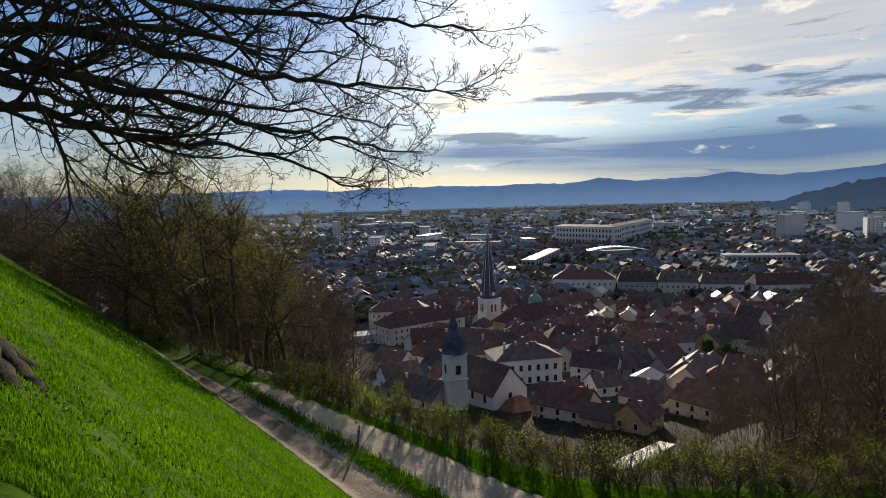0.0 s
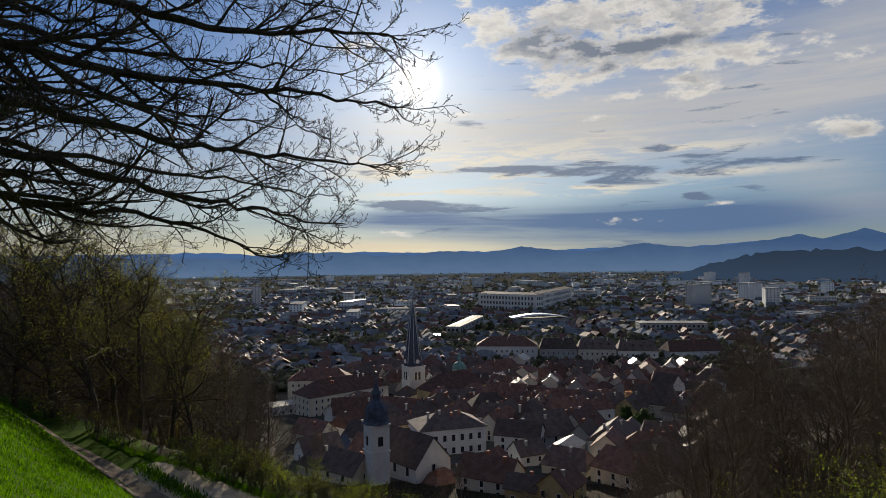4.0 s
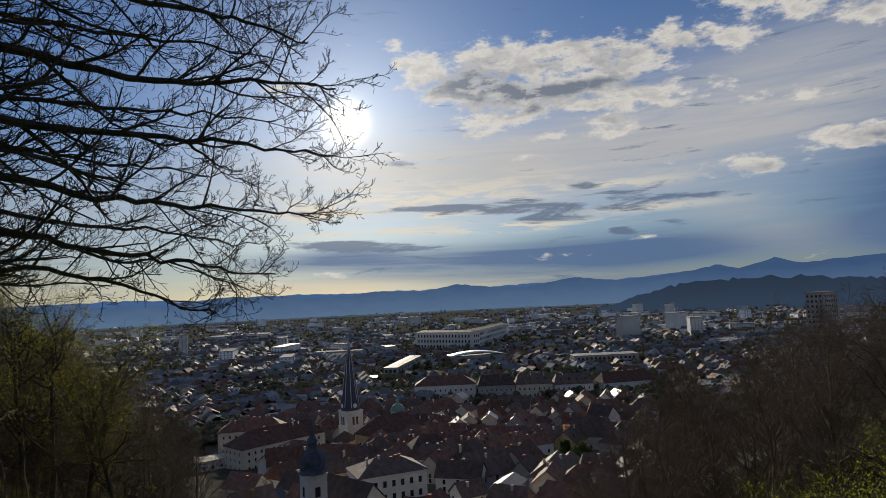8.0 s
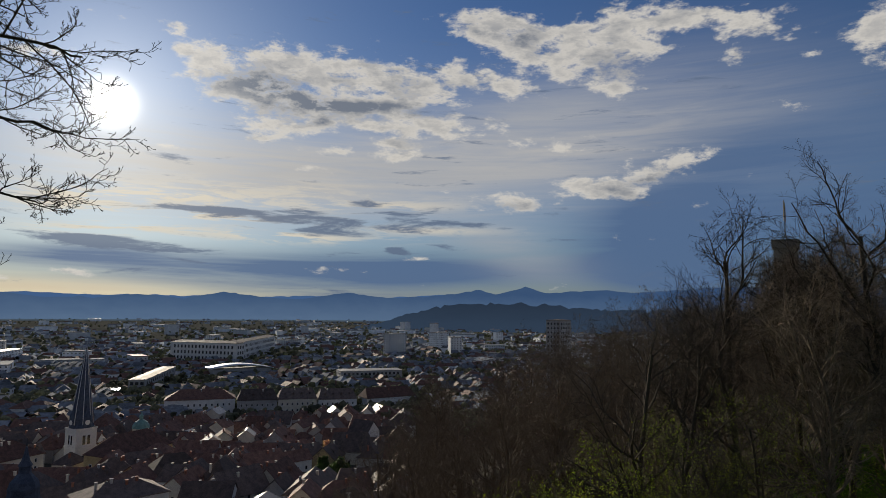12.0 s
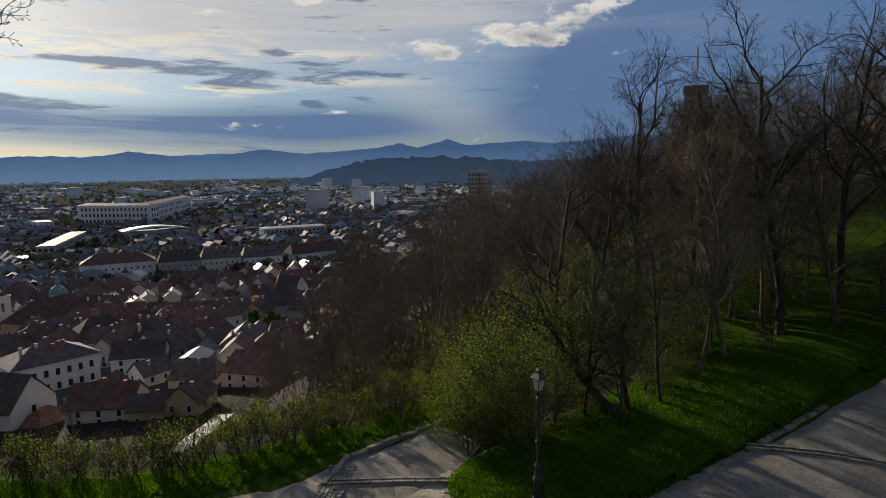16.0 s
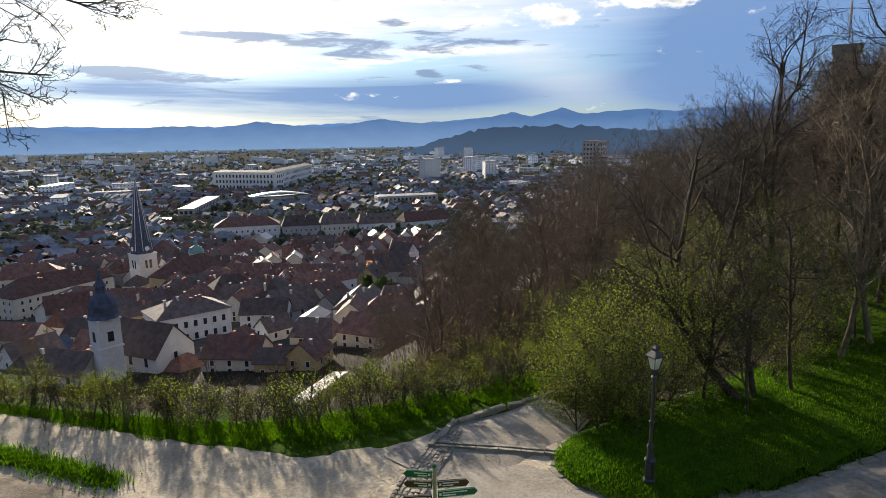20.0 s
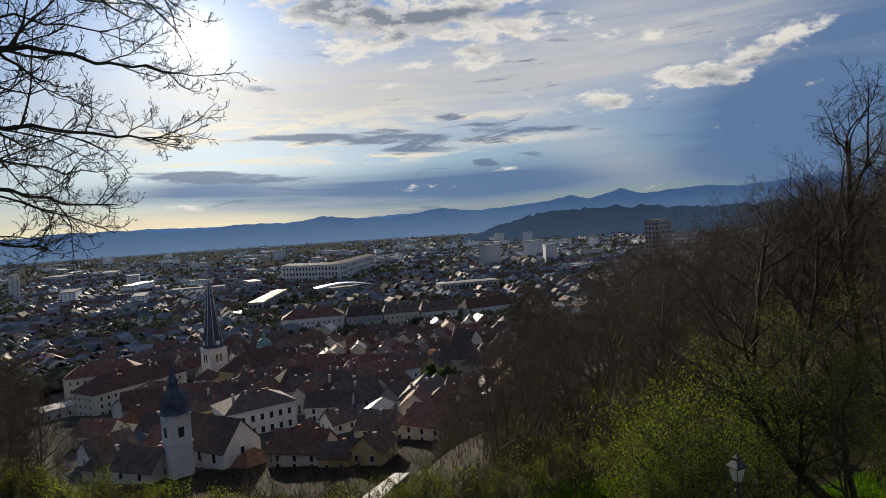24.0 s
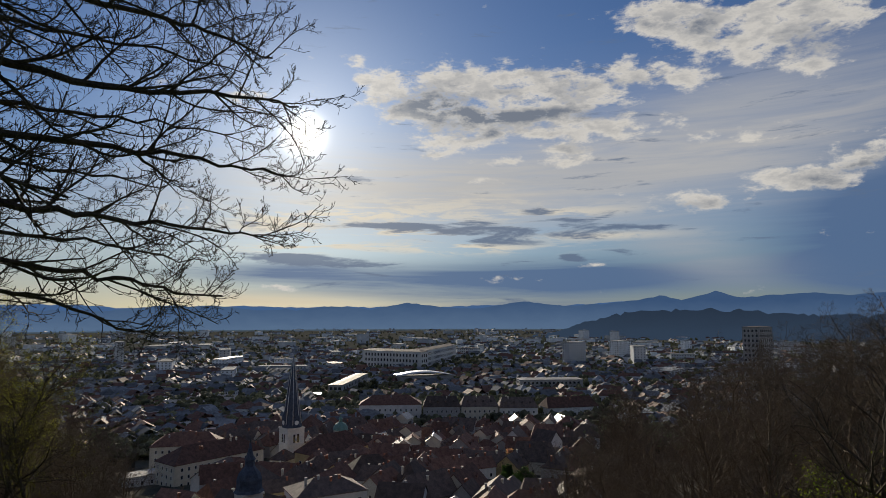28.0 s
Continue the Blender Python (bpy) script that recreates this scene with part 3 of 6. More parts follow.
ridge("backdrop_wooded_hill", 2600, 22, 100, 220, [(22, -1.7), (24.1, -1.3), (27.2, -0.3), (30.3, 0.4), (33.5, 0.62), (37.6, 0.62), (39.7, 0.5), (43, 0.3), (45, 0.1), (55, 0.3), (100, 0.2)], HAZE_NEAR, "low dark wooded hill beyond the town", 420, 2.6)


# ---------------------------------------------------------------- trees
UP = Vector((0, 0, 1))


def sway(rng, d, amount):
    return (d + Vector(rng.normal(0, amount, 3))).normalized()


def grow(rng, p, d, length, r, level, spec, out):
    """One branch and, from it, the next ones: spec rows of (segments, wobble, lift, children, spread, ratio, first)."""
    seg, wobble, lift, kids, spread, ratio, first = spec[level]
    pts, rad, ways = [p.copy()], [r], [d.copy()]
    for i in range(seg):
        d = sway(rng, d + UP * lift, wobble)
        p = p + d * (length / seg)
        pts.append(p.copy())
        rad.append(r * (1 - (0.72 if level else 0.6) * (i + 1) / seg))
        ways.append(d.copy())
    out.append((pts, rad, level))
    if level + 1 >= len(spec):
        return
    for i in range(kids):
        f = first + (1 - first) * (i + rng.uniform(0.1, 0.9)) / kids
        q = f * seg
        a = min(int(q), seg - 1)
        start = pts[a].lerp(pts[a + 1], q - a)
        rr = (rad[a] + (rad[a + 1] - rad[a]) * (q - a)) * rng.uniform(0.5, 0.72)
        axis = ways[a].cross(Vector(rng.normal(0, 1, 3)))
        if axis.length < 1e-4:
            continue
        way = Matrix.Rotation(radians(spread * rng.uniform(0.65, 1.3)), 3, axis.normalized()) @ ways[a]
        grow(rng, start, way, length * ratio * (1 - 0.45 * f) * rng.uniform(0.75, 1.25), rr, level + 1, spec, out)


def tubes(lines, least=0.0045, sides=(7, 5, 4, 3, 3, 3)):
    verts, faces = [], []
    for pts, rad, level in lines:
        k = sides[min(level, 5)]
        base = len(verts)
        n = len(pts)
        for i in range(n):
            d = (pts[min(i + 1, n - 1)] - pts[max(i - 1, 0)]).normalized()
            a = d.cross(Vector((0.31, 0.17, 0.93)))
            if a.length < 0.05:
                a = d.cross(Vector((1, 0, 0)))
            a.normalize()
            b = d.cross(a)
            r = max(rad[i], least)
            for j in range(k):
                w = 2 * math.pi * j / k
                v = pts[i] + a * (r * math.cos(w)) + b * (r * math.sin(w))
                verts.append((v.x, v.y, v.z))
        for i in range(n - 1):
            for j in range(k):
                p, q = base + i * k + j, base + i * k + (j + 1) % k
                faces.append((p, q, q + k, p + k))
    return verts, faces


def leaf_cards(rng, points, size, per, spread):
    """Small folded leaves round the given points."""
    verts, faces = [], []
    for p in points:
        for _ in range(per):
            c = p + Vector(rng.normal(0, spread, 3))
            a = Vector(rng.normal(0, 1, 3)).normalized()
            b = a.cross(Vector(rng.normal(0, 1, 3))).normalized()
            s = size * rng.uniform(0.6, 1.4)
            n = len(verts)
            verts += [tuple(c - a * s), tuple(c + b * s * 0.5), tuple(c + a * s), tuple(c - b * s * 0.5)]
            faces.append((n, n + 1, n + 2, n + 3))
    return verts, faces


def tree_kind(seed, height, spec, trunk_r, bark, leaf=None, leaf_size=0.05, per=2, leaf_levels=1, lean=0.05, spread=0.12, share=1.0):
    """Meshes of one kind of tree: trunk, crown of limbs and twigs, and leaves."""
    rng = np.random.default_rng(seed)
    lines = []
    grow(rng, Vector((0, 0, -0.4)), Vector((rng.normal(0, lean), rng.normal(0, lean), 1)).normalized(), height * 0.78, trunk_r, 0, spec, lines)
    v, f = tubes(lines[:1])
    meshes = [("trunk", mesh_of("trunk", v, f, bark, smooth=True))]
    v, f = tubes(lines[1:])
    meshes.append(("crown", mesh_of("crown", v, f, bark)))
    if leaf:
        tips = [p for pts, _, lv in lines if lv >= len(spec) - leaf_levels for p in pts[1:]]
        tips = [p for p in tips if rng.random() < share]
        v, f = leaf_cards(rng, tips, leaf_size, per, spread)
        meshes.append(("leaves", mesh_of("leaves", v, f, leaf)))
    return meshes


def plant(kind, x, y, scale, turn, name, label, category, group, z=None, lean=(0, 0)):
    m = pose(x, y, land1(x, y) if z is None else z, lean[0], lean[1], turn) @ Matrix.Diagonal((scale, scale, scale, 1))
    root = thing(name, m, label, category, group)
    for n, me in kind:
        part(n, me, None, root)
    return root


WILD = [(10, 0.08, 0.04, 15, 54, 0.60, 0.22), (7, 0.15, 0.045, 8, 46, 0.55, 0.15), (5, 0.20, 0.03, 6, 44, 0.56, 0.12), (3, 0.24, 0.02, 5, 44, 0.60, 0.1), (2, 0.25, 0.0, 0, 0, 0, 0)]
SLIM = [(10, 0.07, 0.05, 18, 46, 0.46, 0.26), (7, 0.15, 0.08, 8, 44, 0.55, 0.15), (5, 0.20, 0.04, 6, 44, 0.58, 0.12), (3, 0.24, 0.02, 4, 44, 0.62, 0.1), (2, 0.25, 0.0, 0, 0, 0, 0)]
OPEN = [(10, 0.06, 0.05, 11, 44, 0.55, 0.40), (8, 0.16, 0.06, 8, 42, 0.52, 0.2), (5, 0.20, 0.06, 6, 42, 0.55, 0.15), (4, 0.24, 0.03, 5, 42, 0.6, 0.1), (2, 0.25, 0.0, 0, 0, 0, 0)]
BUSHY = [(5, 0.15, 0.1, 12, 55, 0.85, 0.05), (6, 0.2, 0.02, 8, 45, 0.6, 0.1), (4, 0.22, -0.02, 6, 45, 0.55, 0.1), (3, 0.25, -0.04, 0, 0, 0, 0)]

BARE = [tree_kind(11 + i, 15, WILD if i % 2 else SLIM, 0.15, BARK_BROWN, lean=0.14) for i in range(6)]
TALL = [tree_kind(25 + i, 16, OPEN, 0.20, BARK) for i in range(2)]
BUDDING = [tree_kind(31 + i, 12, WILD, 0.15, BARK, LEAF_OLIVE, 0.030, 2, 1, share=0.45) for i in range(2)]
IVY = [tree_kind(41 + i, 12, SLIM, 0.12, BARK, LEAF_YOUNG, 0.03, 1, 1, share=0.5) for i in range(2)]

wood = random.Random(5)


def skyline(az):
    """Elevation of the wood's upper edge by bearing."""
    return float(np.interp(az, (-46, -33, -24, -19, -13, -8, 22, 26, 30, 37, 44, 48, 54, 60, 68, 80), (5, 4.4, 1.0, -3, -8, -12, -14, -8.5, -4.6, -2.2, 0.9, 2.6, 3.5, 5.6, 8.8, 12.5)))


HEIGHTS = {}


def tallness(kind):
    me = kind[1][1]
    if me.name not in HEIGHTS:
        HEIGHTS[me.name] = max(v.co.z for v in me.vertices)
    return HEIGHTS[me.name]


def bare_wood(rows, group, low=0.84):
    for az, d, _ in rows:
        p = bearing(az, d)
        u = (p.x - FOOT[0]) * -0.66 + (p.y - FOOT[1]) * 0.75
        if az < 0 and u < 42 and p.y < np.interp(p.x, HEDGE_X, HEDGE_Y) + 1.5:
            continue
        if -31 < az < -17 and d < 43:
            continue
        kind = BARE[wood.randrange(len(BARE))]
        fit = (d * math.tan(radians(skyline(az))) - land1(p.x, p.y)) / tallness(kind)
        plant(kind, p.x, p.y, max(0.32, min(1.35, fit * wood.uniform(low, 1.0))), wood.uniform(0, 360), "bare_tree", "leafless brown tree with dense fine twigs on the wooded slope", "tree", group)


def scatter(az0, az1, d0, d1, count, gap, seed):
    rr, out = random.Random(seed), []
    for _ in range(count * 30):
        if len(out) >= count:
            break
        az, d = rr.uniform(az0, az1), math.sqrt(rr.uniform(d0 * d0, d1 * d1))
        p = bearing(az, d)
        if all((p - q).length > gap for _, _, q in out):
            out.append((az, d, p))
    return [(a, d, 1.0) for a, d, _ in out]


bare_wood(scatter(25.5, 46, 31, 70, 32, 3.4, 1), "bare wood on the flank")
bare_wood(scatter(46, 62, 24, 58, 25, 3.2, 2), "bare wood on the flank")
bare_wood(scatter(60, 84, 26, 52, 24, 3.0, 3), "bare wood on the flank")
bare_wood(scatter(-44, -13, 31, 60, 56, 2.6, 4), "trees beyond the bank")
bare_wood(scatter(-52, -19, 46, 82, 80, 2.6, 14), "trees beyond the bank", 0.95)
for az, d in ((54.3, 17.3), (57.5, 19.0), (60.5, 22.0), (63.0, 23.5), (65.5, 26.5), (68.0, 29.0), (50.5, 18.2), (71.0, 27.0)):
    p = bearing(az, d)
    plant(IVY[int(az) % 2] if az < 58 else BARE[int(az) % 5], p.x, p.y, wood.uniform(0.5, 0.75) * (0.8 if az < 56 else 1.0), wood.uniform(0, 360), "woodland_tree", "slender dark tree in young leaf at the grass edge", "tree", "trees along the wedge", lean=(wood.uniform(-8, 8), wood.uniform(-12, 4)))
for az, d, s in ((-23, 35, 0.95), (-20.5, 34, 0.8), (-26.0, 37, 1.05), (-18.6, 32, 0.6), (-29, 42, 1.1), (-24.5, 40, 1.1), (-31.5, 45, 1.15)):
    p = bearing(az, d)
    plant(BUDDING[wood.randrange(2)], p.x, p.y, s, wood.uniform(0, 360), "budding_tree", "tree with yellow-green buds catching the low sun", "tree", "trees beyond the bank")

# ---------------------------------------------------------------- the great beech whose boughs hang into the sky
def polar(az, el, d):
    return bearing(az, d, d * math.tan(radians(el)))


def great_tree():
    rng = np.random.default_rng(77)
    base = Vector((-6.6, 6.0, land1(-6.6, 6.0)))
    root = thing("beech_tree", Matrix.Translation(base), "huge leafless beech with long drooping dark boughs on the grassy bank", "tree")
    trunk = [base + Vector((0, 0, -0.5)), base + Vector((0.05, 0.1, 1.2)), base + Vector((-0.1, 0.2, 3.5)), base + Vector((0.1, 0.4, 6.5)), base + Vector((0.0, 0.6, 10)), base + Vector((0.2, 0.5, 14))]
    v, f = tubes([(trunk, [0.62, 0.46, 0.42, 0.36, 0.26, 0.1], 0)], sides=(14,))
    part("trunk", mesh_of("trunk", v, f, BARK, smooth=True), None, root)
    # boughs by bearing, elevation and distance of their turns
    lower = [
        (0.115, [(-36, 22, 8.3), (-25, 21, 9.0), (-14, 20, 9.8), (-6, 20.5, 10.2), (0.5, 20, 10.6)]),
        (0.105, [(-37, 17, 8.2), (-26, 16, 8.8), (-16, 15.5, 9.5), (-7, 15.2, 10.2), (-0.5, 14.2, 10.6)]),
        (0.10, [(-37, 13, 8.4), (-26, 11.5, 9.0), (-17, 10.2, 9.6), (-9, 9.5, 10.2), (-2.0, 8.8, 10.8)]),
        (0.095, [(-38, 10, 8.6), (-28, 8, 9.3), (-19, 6.0, 10.2), (-12, 4.6, 10.8), (-5.5, 3.4, 11.4)]),
        (0.085, [(-38, 7, 9.0), (-30, 4.8, 9.8), (-22, 4.3, 10.6), (-15, 1.8, 11.4), (-10, 0.2, 12.0)]),
    ]
    upper = [
        (0.11, [(-36, 27, 8.0), (-26, 27, 8.6), (-16, 26, 9.3), (-8, 25.5, 9.8), (-2, 24, 10.2)]),
        (0.11, [(-38, 33, 7.8), (-28, 33, 8.4), (-18, 31.5, 9.0), (-10, 30, 9.6), (-4, 28, 10.0)]),
        (0.09, [(-40, 19, 9.6), (-30, 18, 10.8), (-21, 17.5, 12.0), (-12, 17.5, 13.0), (-5, 17, 13.6)]),
        (0.09, [(-40, 12, 10.0), (-31, 9.5, 11.4), (-22, 8.0, 12.6), (-14, 7.2, 13.6), (-7, 6.0, 14.4)]),
        (0.09, [(-40, 24, 10.0), (-30, 23.5, 11.0), (-20, 23, 12.0), (-11, 23, 13.0), (-4, 22, 13.6)]),
    ]
    rear = [
        (0.10, [(-41.5, 9, 8.0), (-37, 8.4, 8.5), (-31, 7.2, 9.4), (-25, 6.4, 10.4)]),
        (0.10, [(-41.5, 17, 7.8), (-36, 19, 8.1), (-30, 19.5, 8.6), (-24, 18.5, 9.2)]),
        (0.10, [(-41.5, 25, 7.5), (-36, 24.5, 7.8), (-29, 25, 8.6), (-22, 24.6, 9.4)]),
        (0.08, [(-38, 15, 10.5), (-30, 14, 12.0), (-22, 13.2, 13.2), (-14, 12.6, 14.4), (-8, 12, 15)]),
        (0.08, [(-40, 30, 9.6), (-31, 29, 10.4), (-22, 28, 11.4), (-14, 27.5, 12.4), (-8, 27, 13)]),
    ]
    side = [(8, 0.13, 0.05, 8, 42, 0.44, 0.2), (6, 0.16, 0.09, 5, 46, 0.42, 0.2), (4, 0.2, 0.1, 1, 44, 0.6, 0.3), (2, 0.2, 0.1, 0, 0, 0, 0)]
    for r, turns in lower + upper + rear:
        lines = []
        pts = [polar(*t) for t in turns]
        start = Vector((base.x, base.y + 0.3, pts[0].z - 0.12))
        ctrl = [start] + pts
        fine, rad = [], []
        n = 28
        for i in range(n + 1):
            q = i / n * (len(ctrl) - 1)
            a = min(int(q), len(ctrl) - 2)
            p0, p1, p2, p3 = ctrl[max(a - 1, 0)], ctrl[a], ctrl[a + 1], ctrl[min(a + 2, len(ctrl) - 1)]
            w = q - a
            p = 0.5 * ((2 * p1) + (p2 - p0) * w + (2 * p0 - 5 * p1 + 4 * p2 - p3) * w * w + (3 * p1 - p0 - 3 * p2 + p3) * w ** 3)
            p = p + Vector(rng.normal(0, 0.035, 3))
            fine.append(p)
            rad.append(r * (1 - 0.86 * (i / n) ** 0.8) * 0.95)
        lines.append((fine, rad, 1))
        for i in range(24 if len(turns) > 4 else 11):
            q = rng.uniform(3, n)
            a = min(int(q), n - 1)
            d = (fine[a + 1] - fine[a]).normalized()
            axis = d.cross(Vector(rng.normal(0, 1, 3))).normalized()
            way = Matrix.Rotation(radians(rng.uniform(25, 62)), 3, axis) @ d
            f = q / n
            grow(rng, fine[a].lerp(fine[a + 1], q - a), way, rng.uniform(1.0, 2.7) * (1.1 - 0.55 * f), max(rad[a] * rng.uniform(0.35, 0.62), 0.012), 0, side, lines)
        lines = [(p, q, lv + 1 if i else 1) for i, (p, q, lv) in enumerate(lines)]
        v, f = tubes([([p - base for p in pts_], rr, lv) for pts_, rr, lv in lines], least=0.0042)
        part("bough", mesh_of("bough", v, f, BARK), None, root)


great_tree()

# ---------------------------------------------------------------- shrubs
STEMMY = [(6, 0.13, 0.1, 11, 44, 0.6, 0.2), (5, 0.2, 0.14, 6, 42, 0.55, 0.1), (4, 0.22, 0.05, 4, 45, 0.55, 0.1), (3, 0.25, 0.0, 0, 0, 0, 0)]
HEDGE_KINDS = [tree_kind(61 + i, 2.4, STEMMY, 0.032, BARK, (LEAF_YOUNG, LEAF_YOUNG, LEAF_OLIVE, LEAF_OLIVE, LEAF_OLIVE)[i], 0.025, 1, 1, spread=0.08, share=(0.85, 0.5, 0.22, 0.12, 0.07)[i]) for i in range(5)]


def shrub(kind, x, y, s, turn, name, label, group, stems=1):
    root = thing(name, pose(x, y, land1(x, y), 0, 0, turn), label, "shrub", group)
    for n, me in kind:
        part(n if n != "trunk" else "stem", me, None, root).scale = (s, s, s)
    return root


def hedge():
    hr = random.Random(8)
    x = -26.0
    while x < 13:
        y = float(np.interp(x, HEDGE_X, HEDGE_Y))
        kind = HEDGE_KINDS[hr.choice((0, 1, 1, 2, 3, 4))]
        shrub(kind, x + hr.uniform(-0.2, 0.2), y + hr.uniform(-0.5, 0.3), hr.uniform(1.05, 1.6) / tallness(kind), hr.uniform(0, 360), "hedge_shrub", "thin twiggy hedge shrub with fresh yellow-green leaves", "hedge along the road")
        x += hr.uniform(0.16, 0.26) if x > -10 else 0.7
    for row, (back, low, high, step) in enumerate(((1.2, 0.9, 1.3, 0.7), (2.6, 0.9, 1.4, 1.0))):
        x = -8.0
        while x < 13:
            y = float(np.interp(x, HEDGE_X, HEDGE_Y)) + back
            kind = HEDGE_KINDS[hr.choice((1, 3, 4, 4, 3, 2))]
            shrub(kind, x + hr.uniform(-0.3, 0.3), y + hr.uniform(-0.5, 0.5), hr.uniform(low, high) / tallness(kind), hr.uniform(0, 360), "hedge_shrub", "brown twiggy shrub on the slope behind the hedge", "hedge along the road")
            x += hr.uniform(0.7, 1.3) * step


hedge()
BUSH_KIND = tree_kind(71, 4.0, BUSHY, 0.05, BARK, LEAF_BUSH, 0.024, 3, 2, spread=0.15, share=0.6)
for x, y, s in ((11.2, 12.5, 0.85), (12.2, 13.0, 1.0), (10.3, 12.6, 0.6), (13.2, 12.0, 0.95), (11.9, 11.8, 0.7), (14.4, 12.4, 0.9), (11.4, 13.6, 1.0), (13.4, 13.4, 1.05), (12.6, 12.2, 0.85), (10.7, 12.2, 0.5), (10.9, 13.2, 0.75), (11.7, 12.7, 0.55), (12.9, 14.2, 1.1)):
    shrub(BUSH_KIND, x, y, s, x * 77, "green_bush", "rounded bush in bright young leaf beside the lamp", "bushes by the fork")

thick = random.Random(12)
for az, d, _ in scatter(36, 84, 18.5, 34, 60, 1.3, 6) + scatter(24, 40, 22, 40, 40, 1.5, 9) + scatter(17, 30, 27, 62, 40, 1.8, 19) + scatter(9, 30, 21, 36, 45, 1.5, 29) + scatter(26, 44, 24, 48, 45, 1.7, 39) + scatter(-30, -8, 26, 40, 26, 1.6, 7) + scatter(-14, 24, 19, 34, 50, 0.9, 8):
    p = bearing(az, d)
    if p.y < np.interp(p.x, HEDGE_X, HEDGE_Y) - 2 and p.x < 20:
        continue
    shrub(HEDGE_KINDS[thick.choice((2, 3, 4, 4))], p.x, p.y, thick.uniform(0.8, 1.4) if az > 25 or az < -12 else thick.uniform(0.3, 0.5), thick.uniform(0, 360), "thicket_shrub", "brown leafless shrub in the undergrowth of the wood", "undergrowth")


def leaning_tree():
    """The dark, leaning double trunk behind the lamp."""
    p = bearing(54.9, 18.3)
    rng = np.random.default_rng(9)
    root = thing("leaning_tree", pose(p.x, p.y, land1(p.x, p.y)), "dark leaning tree with two stems behind the lamp", "tree", "trees along the wedge")
    for way, length, r in ((Vector((-0.50, 0.55, 1)), 5.0, 0.17), (Vector((-0.12, 0.25, 1)), 4.6, 0.10)):
        lines = []
        spec = [(8, 0.10, 0.06, 9, 50, 0.5, 0.45), (5, 0.15, 0.04, 6, 42, 0.55, 0.15), (4, 0.2, 0.05, 4, 42, 0.6, 0.1), (3, 0.22, 0.0, 0, 0, 0, 0)]
        grow(rng, Vector((0, 0, -0.3)), way.normalized(), length, r, 0, spec, lines)
        v, f = tubes(lines[:1])
        part("trunk", mesh_of("trunk", v, f, BARK, smooth=True), None, root)
        v, f = tubes(lines[1:])
        part("crown", mesh_of("crown", v, f, BARK), None, root)


leaning_tree()

for x, y in ((15.0, 13.6), (17.5, 14.3), (20.0, 13.7), (24.6, 13.4), (27.0, 14.2), (21.2, 17.0), (29.5, 13.0)):
    kind = TALL[int(x * 3) % 2]
    plant(kind, x, y, min(wood.uniform(8.5, 12.0), math.hypot(x, y) * math.tan(radians(skyline(math.degrees(math.atan2(x, y))))) - land1(x, y)) / tallness(kind), x * 57, "bare_tree", "leafless brown tree with dense fine twigs on the wooded slope", "tree", "trees along the wedge")
# the tall trees that stand out against the sky
for az, d, el in ((54.9, 27.0, 10.3), (66.6, 26.0, 13.8), (70.6, 27.0, 13.6), (59.5, 31.0, 6.3), (62.8, 28.0, 8.6), (74.5, 26.0, 15.0)):
    p = bearing(az, d)
    kind = TALL[int(d) % 2]
    plant(kind, p.x, p.y, (d * math.tan(radians(el)) - land1(p.x, p.y)) / tallness(kind), az * 7, "tall_tree", "tall leafless tree with an open crown against the sky", "tree", "bare wood on the flank")
for az, d, s_ in ((57.5, 21.5, 0.8), (59.5, 23.5, 0.9), (61.5, 24.5, 0.9), (56.0, 20.0, 0.7), (65.5, 28.0, 0.8)):
    p = bearing(az, d)
    shrub(BUSH_KIND, p.x, p.y, s_, az * 31, "green_bush", "loose bush in bright young leaf under the trees", "bushes by the fork")


for az, d, el in ((56.6, 58, 4.6), (57.6, 50, 5.6), (58.4, 56, 6.0), (59.0, 47, 6.0), (59.7, 58, 6.2), (60.4, 50, 6.2), (61.4, 56, 6.4), (62.4, 48, 6.8), (63.6, 56, 7.2), (65.2, 60, 7.8)):
    p = bearing(az, d)
    kind = BARE[int(az) % 6]
    plant(kind, p.x, p.y, (d * math.tan(radians(el)) - land1(p.x, p.y)) / tallness(kind), az * 77, "bare_tree", "leafless brown tree with dense fine twigs on the wooded slope", "tree", "bare wood on the flank")


def slope_wall():
    """A stone wall running down the slope behind the hedge, its pale coping in the sun."""
    root = thing("slope_wall", pose(5.0, 23.3, -11.0), "old stone wall with a pale coping running downhill", "wall")
    base = root.matrix_world.translation
    a, b = Vector((4.8, 23.0, -10.6)), Vector((9.4, 32.0, -13.3))
    d = (b - a).normalized()
    side = Vector((-d.y, d.x, 0)).normalized()
    for i in range(12):
        p, q = a.lerp(b, i / 12) - base, a.lerp(b, (i + 0.97) / 12) - base
        v = [p - side * 0.3, p + side * 0.3, q + side * 0.3, q - side * 0.3]
        v = [w + Vector((0, 0, z)) for z in (-5, -0.16) for w in v]
        f = [(0, 1, 5, 4), (1, 2, 6, 5), (2, 3, 7, 6), (3, 0, 4, 7), (4, 5, 6, 7)]
        part("wall_section", mesh_of("wall_section", v, f, STONE), None, root)
        v = [p - side * 0.42, p + side * 0.42, q + side * 0.42, q - side * 0.42]
        v = [w + Vector((0, 0, z)) for z in (-0.155, 0.0) for w in v]
        part("coping", mesh_of("coping", v, f + [(3, 2, 1, 0)], ROOF_PALE), None, root)


slope_wall()


